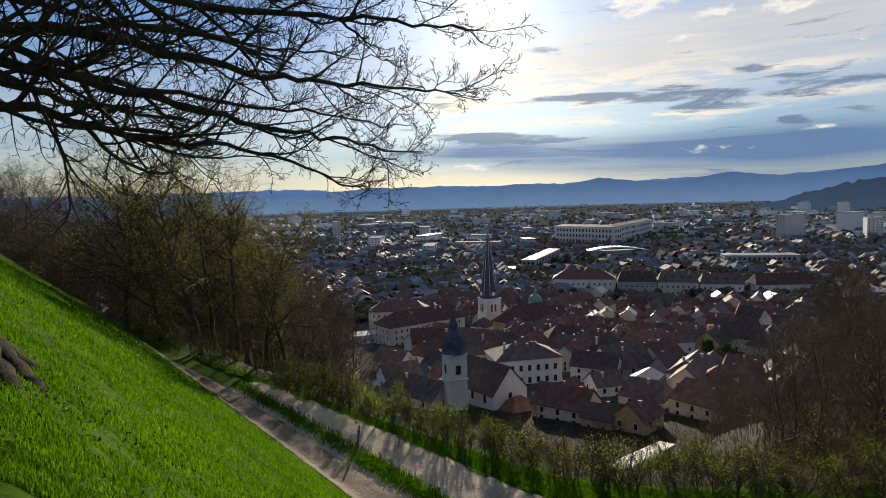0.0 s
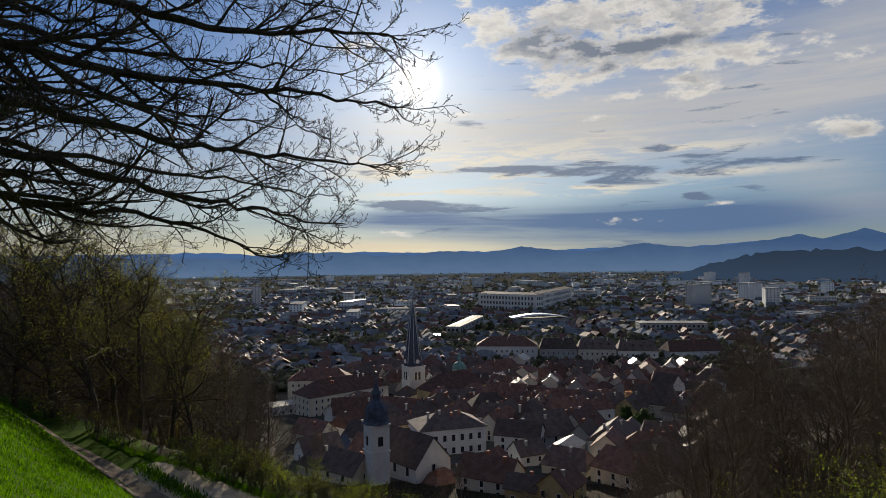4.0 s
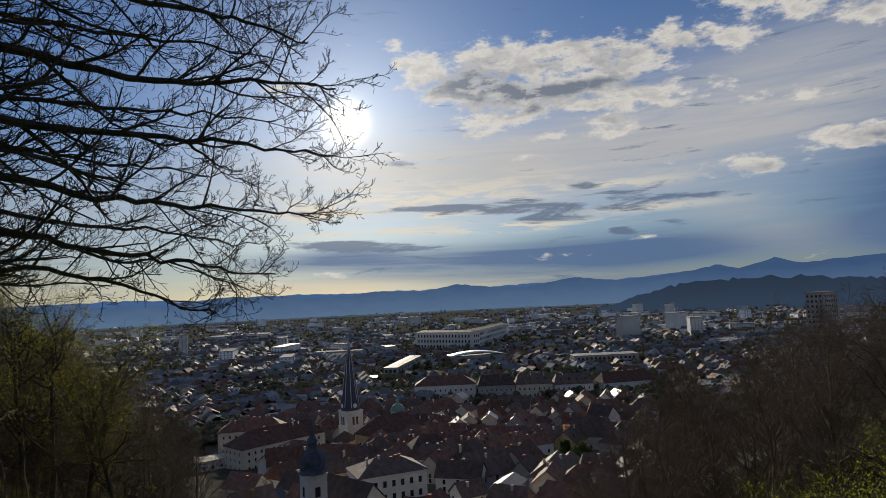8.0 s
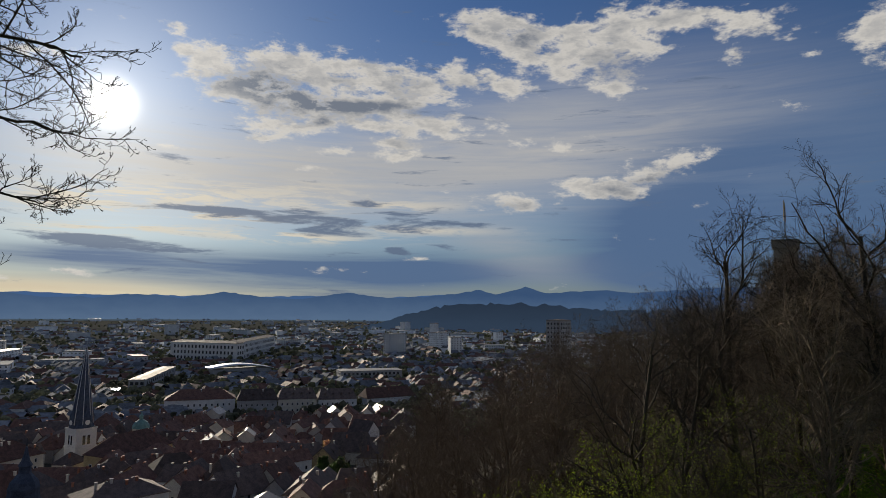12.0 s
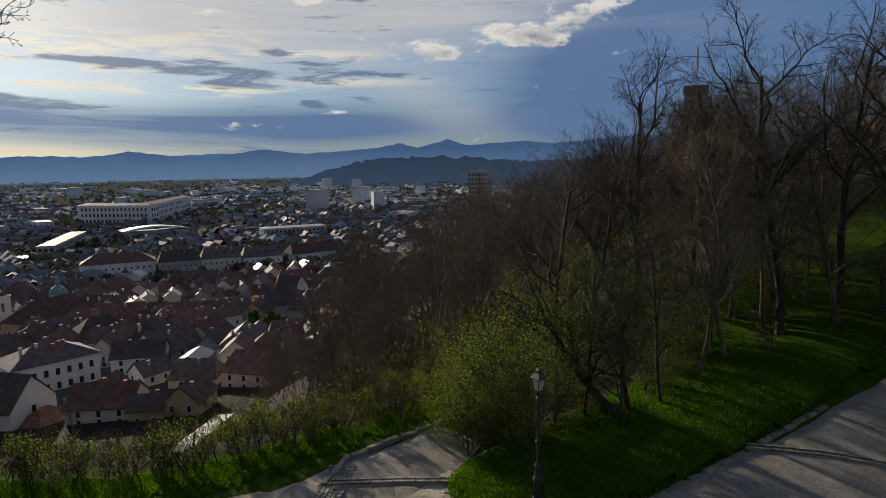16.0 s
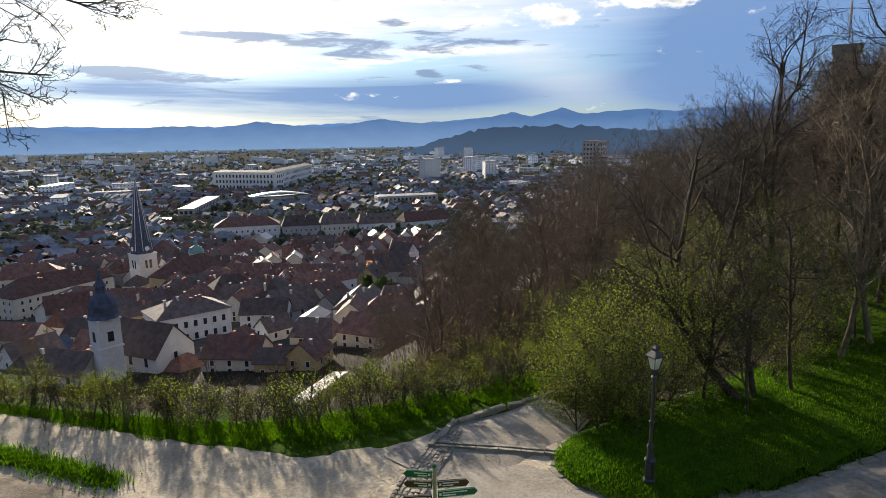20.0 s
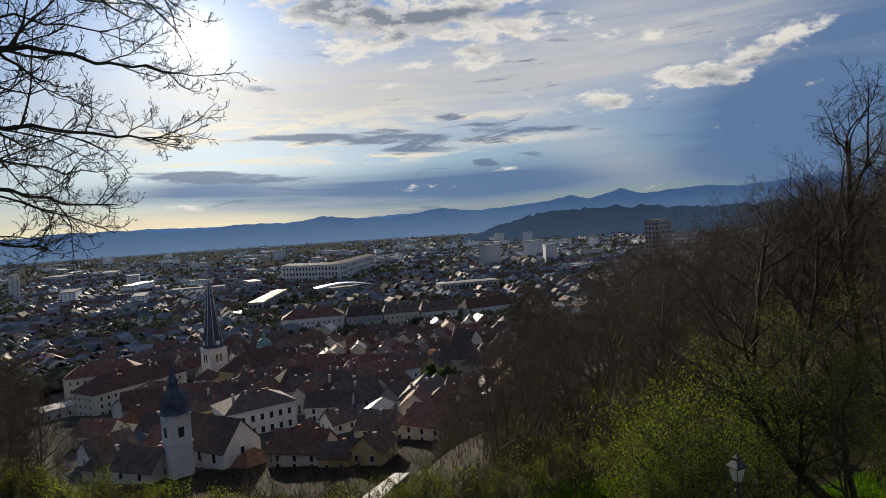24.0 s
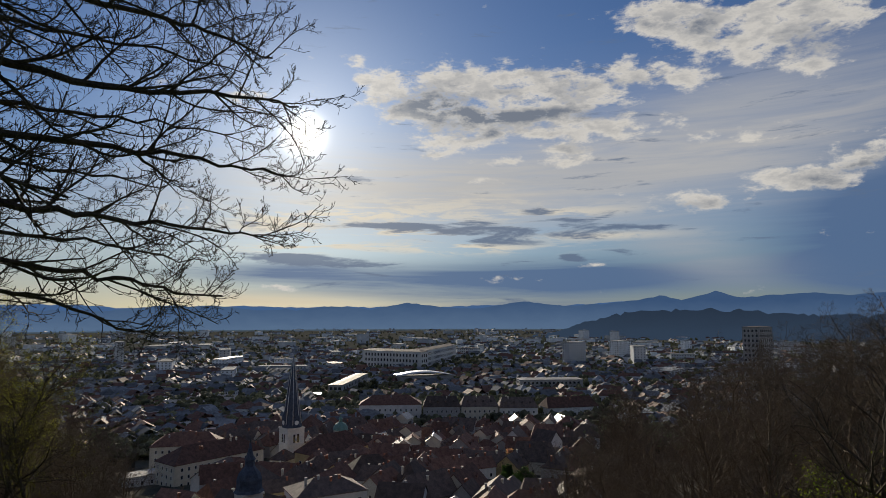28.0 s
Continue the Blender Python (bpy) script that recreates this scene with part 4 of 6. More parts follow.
# ---------------------------------------------------------------- houses
def window_mesh(w, h):
    """A frame as one ring, and its pane."""
    f = 0.13
    v = []
    for y in (-0.09, 0.04):
        v += [(-w / 2 - f, y, -f), (w / 2 + f, y, -f), (w / 2 + f, y, h + f), (-w / 2 - f, y, h + f), (-w / 2, y, 0), (w / 2, y, 0), (w / 2, y, h), (-w / 2, y, h)]
    q = []
    for i in range(4):
        j = (i + 1) % 4
        q += [(i, j, j + 4, i + 4), (i + 12, j + 12, j + 8, i + 8), (i, i + 8, j + 8, j), (i + 4, j + 4, j + 12, i + 12)]
    pane = [(-w / 2, y, z) for y in (-0.03, 0.03) for z in (0, h)] + [(w / 2, y, z) for y in (-0.03, 0.03) for z in (0, h)]
    return mesh_of("window", v, q, WHITE), mesh_of("pane", pane, [(0, 4, 5, 1), (2, 3, 7, 6), (0, 1, 3, 2), (4, 6, 7, 5), (1, 5, 7, 3), (0, 2, 6, 4)], PANE)


WINDOWS = {}


def window_of(w, h):
    key = (w, h)
    if key not in WINDOWS:
        WINDOWS[key] = window_mesh(w, h)
    return WINDOWS[key]


def put_window(size, parent, m, framed=True):
    ring, pane = window_of(*size)
    if framed:
        ob = part("window", ring, None, parent)
        part("pane", pane, None, ob)
    else:
        ob = part("window", pane, None, parent)
        m = m @ pose(0, -0.04, 0)
    ob.matrix_local = m
    return ob


def roof_mesh(w, d, pitch, kind, over=0.45, thick=0.22, along="x"):
    """A roof over a w by d plan, eaves at z 0, ridge along x; gable or hip."""
    W, D = w / 2 + over, d / 2 + over
    rise = D * math.tan(radians(pitch))
    inset = W if kind == "pyramid" else (min(D, W * 0.98) if kind == "hip" else (D * 0.35 if kind == "half" else 0.0))
    rx = max(W - inset, 0.02)
    low = -over * math.tan(radians(pitch))
    v = []
    for t in (0.0, -thick):
        v += [(-W, -D, low + t), (W, -D, low + t), (W, D, low + t), (-W, D, low + t), (-rx, 0, low + rise + t), (rx, 0, low + rise + t)]
    f = [(0, 1, 5, 4), (2, 3, 4, 5), (1, 2, 5), (3, 0, 4)] if kind != "gable" else [(0, 1, 5, 4), (2, 3, 4, 5)]
    f += [tuple(i + 6 for i in reversed(q)) for q in f]
    if kind != "gable":
        f += [(a, a + 6, b + 6, b) for a, b in ((1, 0), (2, 1), (3, 2), (0, 3))]
    else:
        f += [(a, a + 6, b + 6, b) for a, b in ((1, 0), (3, 2), (0, 4), (4, 3), (2, 5), (5, 1))]
    return v, f, low + rise


def wall_mesh(w, d, h, rise, gable, base=4.0):
    W, D = w / 2, d / 2
    if not gable:
        v = [(x, y, z) for z in (-base, h) for x, y in ((-W, -D), (W, -D), (W, D), (-W, D))]
        return v, [(0, 1, 5, 4), (1, 2, 6, 5), (2, 3, 7, 6), (3, 0, 4, 7), (4, 5, 6, 7), (3, 2, 1, 0)]
    v = [(x, y, z) for z in (-base, h) for x, y in ((-W, -D), (W, -D), (W, D), (-W, D))] + [(-W, 0, h + rise), (W, 0, h + rise)]
    return v, [(0, 1, 5, 4), (1, 2, 6, 9, 5), (2, 3, 7, 6), (3, 0, 4, 8, 7), (4, 5, 9, 8), (6, 7, 8, 9), (3, 2, 1, 0)]


def house(x, y, w, d, h, turn, wall, roof, kind="gable", pitch=40, label="", rows=2, cols=0, side=0, name="house", group="old town houses", z=None, chimneys=1, win=(0.95, 1.5), category="house", dormers=0, first=1.2, framed=True):
    """A house: w along its ridge, d across it; cols windows a storey on the long faces, side on the short ones."""
    z0 = float(town_z(x, y)) if z is None else z
    root = thing(name, pose(x, y, z0, 0, 0, turn), label, category, group)
    rv, rf, rise = roof_mesh(w, d, pitch, kind)
    wv, wf = wall_mesh(w, d, h, (d / 2) * math.tan(radians(pitch)) - 0.2, kind == "gable")
    part("wall", mesh_of("wall", wv, wf, wall), None, root)
    top = part("roof", mesh_of("roof", rv, rf, roof), None, root)
    top.location = (0, 0, h + 0.2)
    hr = random.Random(int(x * 7 + y * 13))
    for i in range(chimneys):
        bm = bmesh.new()
        cx, cy = hr.uniform(-0.35, 0.35) * w, hr.choice((-1, 1)) * hr.uniform(0.05, 0.2) * d
        top_z = rise - abs(cy) * math.tan(radians(pitch)) + 1.1
        box(bm, cx - 0.35, cy - 0.35, -0.3, cx + 0.35, cy + 0.35, top_z)
        box(bm, cx - 0.45, cy - 0.45, top_z, cx + 0.45, cy + 0.45, top_z + 0.15)
        part("chimney", bm, hr.choice((BRICK, BRICK, GREY, CREAM)), top)
    for i in range(dormers):
        bm = bmesh.new()
        cx = (i + 0.5) / dormers * w * 0.85 - w * 0.425
        zz = 0.35 * (d / 2) * math.tan(radians(pitch))
        yy = -d / 2 * 0.65
        box(bm, cx - 0.6, yy, zz - 0.3, cx + 0.6, yy + 2.2, zz + 1.1)
        v = [bm.verts.new(p) for p in ((cx - 0.75, yy - 0.2, zz + 1.05), (cx + 0.75, yy - 0.2, zz + 1.05), (cx, yy - 0.2, zz + 1.75), (cx - 0.75, yy + 2.4, zz + 1.05), (cx + 0.75, yy + 2.4, zz + 1.05), (cx, yy + 2.4, zz + 1.75))]
        for q in ((0, 1, 2), (5, 4, 3), (0, 2, 5, 3), (2, 1, 4, 5), (1, 0, 3, 4)):
            bm.faces.new([v[j] for j in q])
        part("dormer", bm, roof, top)
    for r in range(rows):
        zz = first + r * (h - first) / rows
        for s, wid, dep, n in ((0, w, d, cols), (180, w, d, cols), (90, d, w, side), (270, d, w, side)):
            facing = (turn + s) % 360
            if n and (facing < 115 or facing > 245):
                for c in range(n):
                    q = (c + 0.5) / n * wid * 0.92 - wid * 0.46
                    put_window(win, root, pose(0, 0, 0, 0, 0, s) @ pose(q, -dep / 2 - 0.012, zz), framed)
    return root


house(12.5, 212, 23, 15, 13.5, 14, WHITE, ROOF_DARK, "hip", 26, "white three-storey town house with a dark hipped roof", 3, 7, 5, z=-68.5, name="town_house", chimneys=4, win=(1.15, 2.0))
house(21, 163, 15, 11, 5.5, -32, CREAM, ROOF_RED, "gable", 38, "cream house with a brown tiled roof and skylights", 2, 3, 2, z=-61)
house(28.5, 154, 8, 7, 4.5, -32, OCHRE, ROOF_DARK, "gable", 38, "yellow house with a roof terrace", 1, 2, 2, z=-60.5)
house(37, 152, 11, 9, 5.5, 52, OCHRE, ROOF_RED, "gable", 42, "ochre-yellow gabled house with a red-brown tiled roof", 2, 2, 2, z=-60.5)
house(58, 166, 14, 11, 6, -50, CREAM, ROOF_RED, "half", 40, "cream house with a broad red-brown half-hipped roof", 2, 3, 2, z=-62)
house(36, 190, 9, 8, 6, 20, WHITE, ROOF_DARK, "gable", 40, "small white house with a dark roof", 2, 2, 2, z=-64.5)
house(50, 196, 11, 8, 4.5, 55, GREY, ROOF_PALE, "gable", 24, "low house with a pale glazed roof", 1, 2, 1, z=-63.5, chimneys=0)
house(62, 190, 11, 9, 6, 60, CREAM, ROOF_RED, "gable", 40, "cream house with a steep red-brown roof", 2, 2, 2)
house(-27, 215, 11, 8, 5, 35, WHITE, SLATE, "gable", 38, "white house with a blue-grey roof", 2, 2, 2, z=-68)
house(-20, 190, 12, 9, 5, -55, WHITE, ROOF_DARK, "gable", 42, "white gabled house with a dark roof", 2, 2, 2, z=-66)
house(-4.5, 243, 14, 9, 7, 12, OCHRE, ROOF_DARK, "gable", 36, "ochre house between the two churches", 2, 4, 2, z=-69)
house(8.5, 171, 12, 10, 2.2, 35, CREAM, ROOF_RED, "hip", 36, "low house with a broad brown roof beside the church", 1, 2, 1, z=-62.5, framed=False)
house(-17.5, 176, 13, 10, 3.4, -40, CREAM, ROOF_DARK, "gable", 42, "low house with a broad dark roof beside the church", 1, 2, 1, z=-60.5, framed=False)
house(-26, 186, 12, 9, 3.4, 48, GREY, ROOF_DARK, "half", 40, "plastered old-town house under a dark tiled roof", 1, 2, 1, z=-61.5, framed=False)
house(-12, 200, 12, 9, 4, -38, WHITE, ROOF_RED, "gable", 42, "plastered old-town house under a red-brown tiled roof", 1, 2, 1, z=-63, framed=False)
house(-3, 214, 13, 9, 4, 20, CREAM, ROOF_RED, "half", 40, "plastered old-town house under a red-brown tiled roof", 1, 2, 1, z=-65, framed=False)
house(-30, 205, 13, 10, 4, 30, WHITE, ROOF_DARK, "gable", 40, "plastered old-town house under a dark tiled roof", 1, 2, 1, z=-64, framed=False)
house(-16, 226, 14, 10, 4, -42, CREAM, ROOF_DARK, "gable", 40, "plastered old-town house under a dark tiled roof", 1, 2, 1, z=-66, framed=False)
house(22, 176, 12, 10, 3.4, 50, CREAM, ROOF_RED, "gable", 40, "plastered old-town house under a red-brown tiled roof", 1, 2, 1, z=-61.5, framed=False)
house(46, 178, 13, 10, 3.6, -35, CREAM, ROOF_DARK, "half", 40, "plastered old-town house under a dark tiled roof", 1, 2, 1, z=-62, framed=False)
house(-36, 235, 14, 10, 4.5, -35, CREAM, ROOF_RED, "gable", 40, "plastered old-town house under a red-brown tiled roof", 1, 2, 1, z=-67, framed=False)
house(-24, 252, 14, 10, 4.5, 48, WHITE, ROOF_RED, "half", 40, "plastered old-town house under a red-brown tiled roof", 1, 2, 1, z=-68.5, framed=False)
house(10, 186, 12, 9, 4, 8, GREY, ROOF_DARK, "gable", 38, "low outbuilding with a dark roof", 1, 2, 1, z=-68.5)
house(-35, 322, 46, 17, 11, 38, CREAM, ROOF_RED, "hip", 36, "long cream palace wing with a chimneyed red roof", 3, 13, 4, name="palace_wing", chimneys=9)
house(-50, 352, 34, 14, 12, 0, CREAM, ROOF_RED, "hip", 36, "cream palace back wing with a red tiled roof", 3, 10, 3, name="palace_wing", chimneys=6)
house(72, 452, 44, 18, 15, -10, WHITE, ROOF_RED, "hip", 32, "long white classical building with a red roof", 3, 11, 4, name="civic_building", chimneys=3)
house(107, 440, 26, 16, 14, -12, GREY, ROOF_DARK, "half", 38, "grey town house in a terrace with dormers", 3, 7, 3, chimneys=3, dormers=4)
house(133, 434, 26, 16, 14, -12, CREAM, ROOF_DARK, "half", 38, "cream town house in a terrace with dormers", 3, 7, 3, chimneys=3, dormers=4)
house(160, 428, 27, 16, 13, -12, WHITE, ROOF_DARK, "half", 38, "white town house in a terrace with dormers", 3, 7, 3, chimneys=3, dormers=4)
house(200, 428, 40, 16, 12, 2, WHITE, ROOF_RED, "half", 38, "white town house with a long red roof", 2, 9, 3, chimneys=3)
house(152.4, 925, 108, 18, 27, -46, WHITE, ROOF_DARK, "hip", 18, "huge white office block with rows of square windows", 3, 17, 3, name="office_block", chimneys=0, win=(2.6, 4.2), category="building", first=4.0, framed=False)
house(231.5, 998, 230, 18, 27, 62.3, WHITE, ROOF_DARK, "hip", 18, "long white rear wing of the office block", 3, 30, 3, name="office_block", chimneys=0, win=(2.6, 4.2), category="building", first=4.0, framed=False)
house(60, 640, 119, 13, 15, 72, GREY, ROOF_DARK, "hip", 5, "long grey school-like block with a flat dark roof", 3, 16, 3, name="flat_block", chimneys=0, category="building", win=(2.6, 2.6), framed=False)
house(25, 590, 30, 20, 7, 8, CREAM, ROOF_SHINE, "hip", 5, "low hall whose flat glossy roof is coloured pale for sun glint", 1, 5, 2, name="low_hall", chimneys=0, category="building", framed=False)
house(132, 310, 12, 11, 12, -60, WHITE, ROOF_DARK, "gable", 45, "white gabled house at the foot of the wood", 3, 3, 2)

# old town: a jumble of red-brown roofs between the lanes
town = random.Random(21)
KEEP = [(92, 246, 26), (-3, 214, 8), (-12, 200, 8), (22, 176, 8), (46, 178, 8), (-16, 226, 8), (-24, 252, 8), (-36, 235, 8), (15.5, 212, 17), (58, 166, 9), (36, 190, 6), (50, 196, 7), (62, 190, 7), (-4.5, 243, 9), (-36, 322, 26), (0, 345, 10), (22, 320, 20), (-8, 180, 14), (72, 452, 24), (107, 440, 14), (133, 434, 14), (160, 428, 14), (200, 428, 20), (132, 310, 9), (-60, 340, 25), (112, 306, 9), (-15, 310, 14)]
spots = []
for _ in range(14000):
    if len(spots) > 165:
        break
    az, dd = town.uniform(-9, 27), town.uniform(172, 425)
    if dd < 205 and az < 13 or dd < 260 and az < 3 or dd < 300 and az < -6:
        continue
    p = bearing(az, dd)
    size = town.uniform(9.5, 16)
    if all(math.hypot(p.x - a, p.y - b) > c + size * 0.41 for a, b, c in KEEP + spots):
        spots.append((p.x, p.y, size * 0.48))
for x, y, s in spots:
    w, d = s * town.uniform(2.1, 3.0), s * town.uniform(1.7, 2.2)
    house(x, y, w, d, town.uniform(4.0, 7.0), town.choice((-30, 60, -28, 57, 15, 62)) + town.uniform(-8, 8), town.choice((WHITE, CREAM, GREY, GREY, CREAM, OCHRE)), town.choice((ROOF_RED, ROOF_RED, ROOF_DARK, ROOF_DARK)), town.choice(("gable", "gable", "half", "hip")), town.uniform(36, 46),
          "plastered old-town house under a red-brown tiled roof", 2 if y < 250 else 1, 3 if y < 300 else 2, 1, chimneys=town.choice((1, 2)), dormers=town.choice((0, 0, 2)), framed=False)


# ---------------------------------------------------------------- the two churches
def st_tower():
    root = thing("church_tower", pose(2.2, 345, -76, 0, 0, 28), "cream church tower with a tall blue-grey needle spire", "church tower")
    bm = bmesh.new()
    box(bm, -4.8, -4.8, -3, 4.8, 4.8, 19)
    part("wall", bm, WHITE, root)
    for z in (2.5, 10.0, 18.4):
        bm = bmesh.new()
        box(bm, -5.05, -5.05, z, 5.05, 5.05, z + 0.6)
        part("cornice", bm, WHITE, root)
    bm = bmesh.new()
    lathe(bm, [(5.3, 19), (4.75, 20.5), (4.4, 24), (3.7, 30), (2.15, 42), (0.95, 51), (0.15, 57)], 8, turn=math.pi / 8)
    spire = part("spire", bm, SLATE, root)
    for i in range(8):
        a = math.pi / 8 + i * math.pi / 4
        line = [Vector((r * math.cos(a), r * math.sin(a), z)) for r, z in ((4.8, 20.5), (4.45, 24), (3.75, 30), (2.2, 42), (1.0, 51), (0.2, 57))]
        v, f = tubes([(line, [0.2, 0.2, 0.18, 0.15, 0.11, 0.06], 2)])
        part("ridge_strip", mesh_of("ridge_strip", v, f, PARAPET), None, spire)
    for a in range(4):
        bm = bmesh.new()
        box(bm, -1.6, -5.0, 19, 1.6, -2.4, 24)
        part("clock_gable", bm, SLATE, spire).rotation_euler = (0, 0, radians(90 * a))
        bm = bmesh.new()
        lathe(bm, [(2.0, 24), (0.05, 30)], 4, 0, -3.7, math.pi / 4)
        part("gable_turret", bm, SLATE, spire).rotation_euler = (0, 0, radians(90 * a))
        bm = bmesh.new()
        bmesh.ops.create_cone(bm, cap_ends=True, segments=20, radius1=1.15, radius2=1.15, depth=0.2, matrix=pose(0, -5.05, 21.6, 90))
        part("clock_face", bm, SIGN_WHITE, spire).rotation_euler = (0, 0, radians(90 * a))
        for z, w, h in ((11.5, 1.3, 4.2), (4.0, 1.0, 2.6)):
            for dx in (-1.1, 1.1):
                put_window((w, h), root, pose(0, 0, 0, 0, 0, 90 * a) @ pose(dx, -4.812, z))
    bm = bmesh.new()
    lathe(bm, [(0.1, 56.8), (0.1, 57.8), (0.45, 58.2), (0.1, 58.7), (0.06, 60.1)], 8)
    part("finial", bm, STEEL, root)


st_tower()
house(22, 322, 34, 16, 11, 38, OCHRE, ROOF_RED, "hip", 42, "ochre baroque church nave with a large red roof", 1, 4, 2, name="church_nave", chimneys=0, category="church", win=(1.4, 3.0), first=4.0)
house(33, 312, 14, 10, 9, -30, OCHRE, ROOF_RED, "hip", 38, "yellow side chapel with a red hipped roof", 1, 3, 2, name="church_chapel", chimneys=0, category="church", win=(1.2, 2.2), first=3.5)


def little_church():
    root = thing("church_tower", pose(-9.2, 171, -60.0, 0, 0, 26), "white church tower with a dark onion-shaped cap", "church tower")
    bm = bmesh.new()
    box(bm, -2.7, -2.7, -6, 2.7, 2.7, 16.2)
    part("wall", bm, WHITE, root)
    for z in (8.6, 15.8):
        bm = bmesh.new()
        box(bm, -2.95, -2.95, z, 2.95, 2.95, z + 0.45)
        part("cornice", bm, WHITE, root)
    bm = bmesh.new()
    lathe(bm, [(3.9, 16.25), (3.3, 17.0), (3.1, 18.2), (3.15, 19.4), (2.7, 20.8), (1.7, 22.0), (1.25, 22.6), (1.2, 24.0), (1.5, 24.2), (0.9, 25.2), (0.5, 26.6), (0.2, 28.4)], 8, turn=math.pi / 8)
    part("onion_cap", bm, SLATE, root)
    bm = bmesh.new()
    lathe(bm, [(0.06, 28.4), (0.3, 28.8), (0.06, 29.2), (0.05, 30.2)], 8)
    part("finial", bm, IRON, root)
    for a in range(4):
        put_window((1.5, 2.6), root, pose(0, 0, 0, 0, 0, 90 * a) @ pose(0, -2.712, 10.4))


little_church()
house(0.6, 179, 18, 13, 6, -50, WHITE, ROOF_DARK, "gable", 47, "white church nave under a steep dark roof", 1, 3, 1, name="church_nave", chimneys=0, category="church", z=-61.5, win=(1.2, 2.6), first=3)


# ---------------------------------------------------------------- the city on the plain
def far_city():
    """Rows of houses, blocks and halls that follow the lie of their quarter's streets."""
    rr = random.Random(90)
    groups = {"a": ([], []), "b": ([], []), "c": ([], []), "w": ([], []), "p": ([], [])}

    def put(key, m, pts, quads):
        v, f = groups[key]
        n = len(v)
        v.extend([m @ Vector(q) for q in pts])
        f.extend([tuple(i + n for i in q) for q in quads])

    def building(x, y, turn, d, block, w, dd, h):
        m = pose(x, y, -76, 0, 0, turn)
        base = [(sx * w / 2, sy * dd / 2, zz) for zz in (0, h) for sx, sy in ((-1, -1), (1, -1), (1, 1), (-1, 1))]
        put("w", m, base, [(0, 1, 5, 4), (1, 2, 6, 5), (2, 3, 7, 6), (3, 0, 4, 7)])
        if block:
            cap = [(sx * (w / 2 + 0.4), sy * (dd / 2 + 0.4), h + zz) for zz in (0, 1.0) for sx, sy in ((-1, -1), (1, -1), (1, 1), (-1, 1))]
            put(rr.choice("bbbbca"), m, cap, [(4, 5, 6, 7), (0, 1, 5, 4), (1, 2, 6, 5), (2, 3, 7, 6), (3, 0, 4, 7)])
        else:
            rv, rf, _ = roof_mesh(w, dd, rr.uniform(25, 42), rr.choice(("gable", "gable", "hip")))
            put(rr.choice("aabbb"), m, [(q[0], q[1], q[2] + h + 0.2) for q in rv], rf)
        if d > 1500 or (not block and d > 800):
            return
        inv = m.inverted() @ Vector((0, 0, 0))
        for s, wid, dep in ((0, w, dd), (90, dd, w), (180, w, dd), (270, dd, w)):
            out = pose(0, 0, 0, 0, 0, s) @ Vector((0, -1, 0))
            if out.x * inv.x + out.y * inv.y < 0.25 * math.hypot(inv.x, inv.y):
                continue
            n, rows = max(1, int(wid / (4.2 if block else 3.4))), max(1, int(h / 3.4))
            turned = m @ pose(0, 0, 0, 0, 0, s)
            for i in range(n):
                q = (i + 0.5) / n * wid - wid / 2
                for r in range(rows):
                    z = 1.1 + r * h / rows
                    put("p", turned, [(q - 0.7, -dep / 2 - 0.06, z), (q + 0.7, -dep / 2 - 0.06, z), (q + 0.7, -dep / 2 - 0.06, z + 1.6), (q - 0.7, -dep / 2 - 0.06, z + 1.6)], [(0, 1, 2, 3)])

    clear = [(170, 930, 95), (231, 998, 120), (60, 640, 50), (25, 590, 24), (150, 700, 42), (-70, 577, 48), (258, 597, 45)]
    for _ in range(3900):
        az = rr.uniform(-47, 66)
        d = 440 / (1 - rr.random() * 0.896)
        if d < 560 and 3 < az < 30:
            continue
        p = bearing(az, d)
        street = 160 * noise.noise((p.x / 420, p.y / 420, 3.0)) + rr.choice((0, 90)) + rr.uniform(-5, 5)
        chance = rr.random()
        block = chance < (0.0 if d < 800 else 0.06 if d < 1600 else 0.18)
        if block:
            w, dd, h = rr.uniform(26, 70), rr.uniform(12, 20), rr.uniform(8, 17)
            if chance < 0.02 and d > 900:
                w, h = rr.uniform(18, 40), rr.uniform(22, 38)
            if chance > 0.15:
                w, dd, h = rr.uniform(50, 110), rr.uniform(25, 45), rr.uniform(7, 10)
            row = 1
        else:
            w, dd, h, row = rr.uniform(9, 15), rr.uniform(8, 11), rr.uniform(4.5, 9), rr.randint(1, 4)
        if any(math.hypot(p.x - a, p.y - b) < c + w * 0.5 for a, b, c in clear):
            continue
        for i in range(row):
            step = i * (w + rr.uniform(1, 9))
            building(p.x + step * math.cos(radians(street)), p.y + step * math.sin(radians(street)), street, d, block, w * rr.uniform(0.85, 1.15), dd, h * rr.uniform(0.85, 1.15))
    for key, mat, label in (("a", ROOF_RED, "red-brown"), ("b", FAR_ROOF, "haze-greyed"), ("c", ROOF_PALE, "pale flat")):
        tagged(new("distant_roofs", mesh_of("distant_roofs", *groups[key], mat)), "countless " + label + " roofs spread over the plain", "distant roofs", kind="stuff")
    tagged(new("distant_walls", mesh_of("distant_walls", *groups["w"], FAR_WALL)), "walls of countless distant buildings, paled for haze", "distant buildings", kind="stuff")
    tagged(new("distant_windows", mesh_of("distant_windows", *groups["p"], PANE)), "rows of dark windows in the distant buildings", "distant windows", kind="stuff")


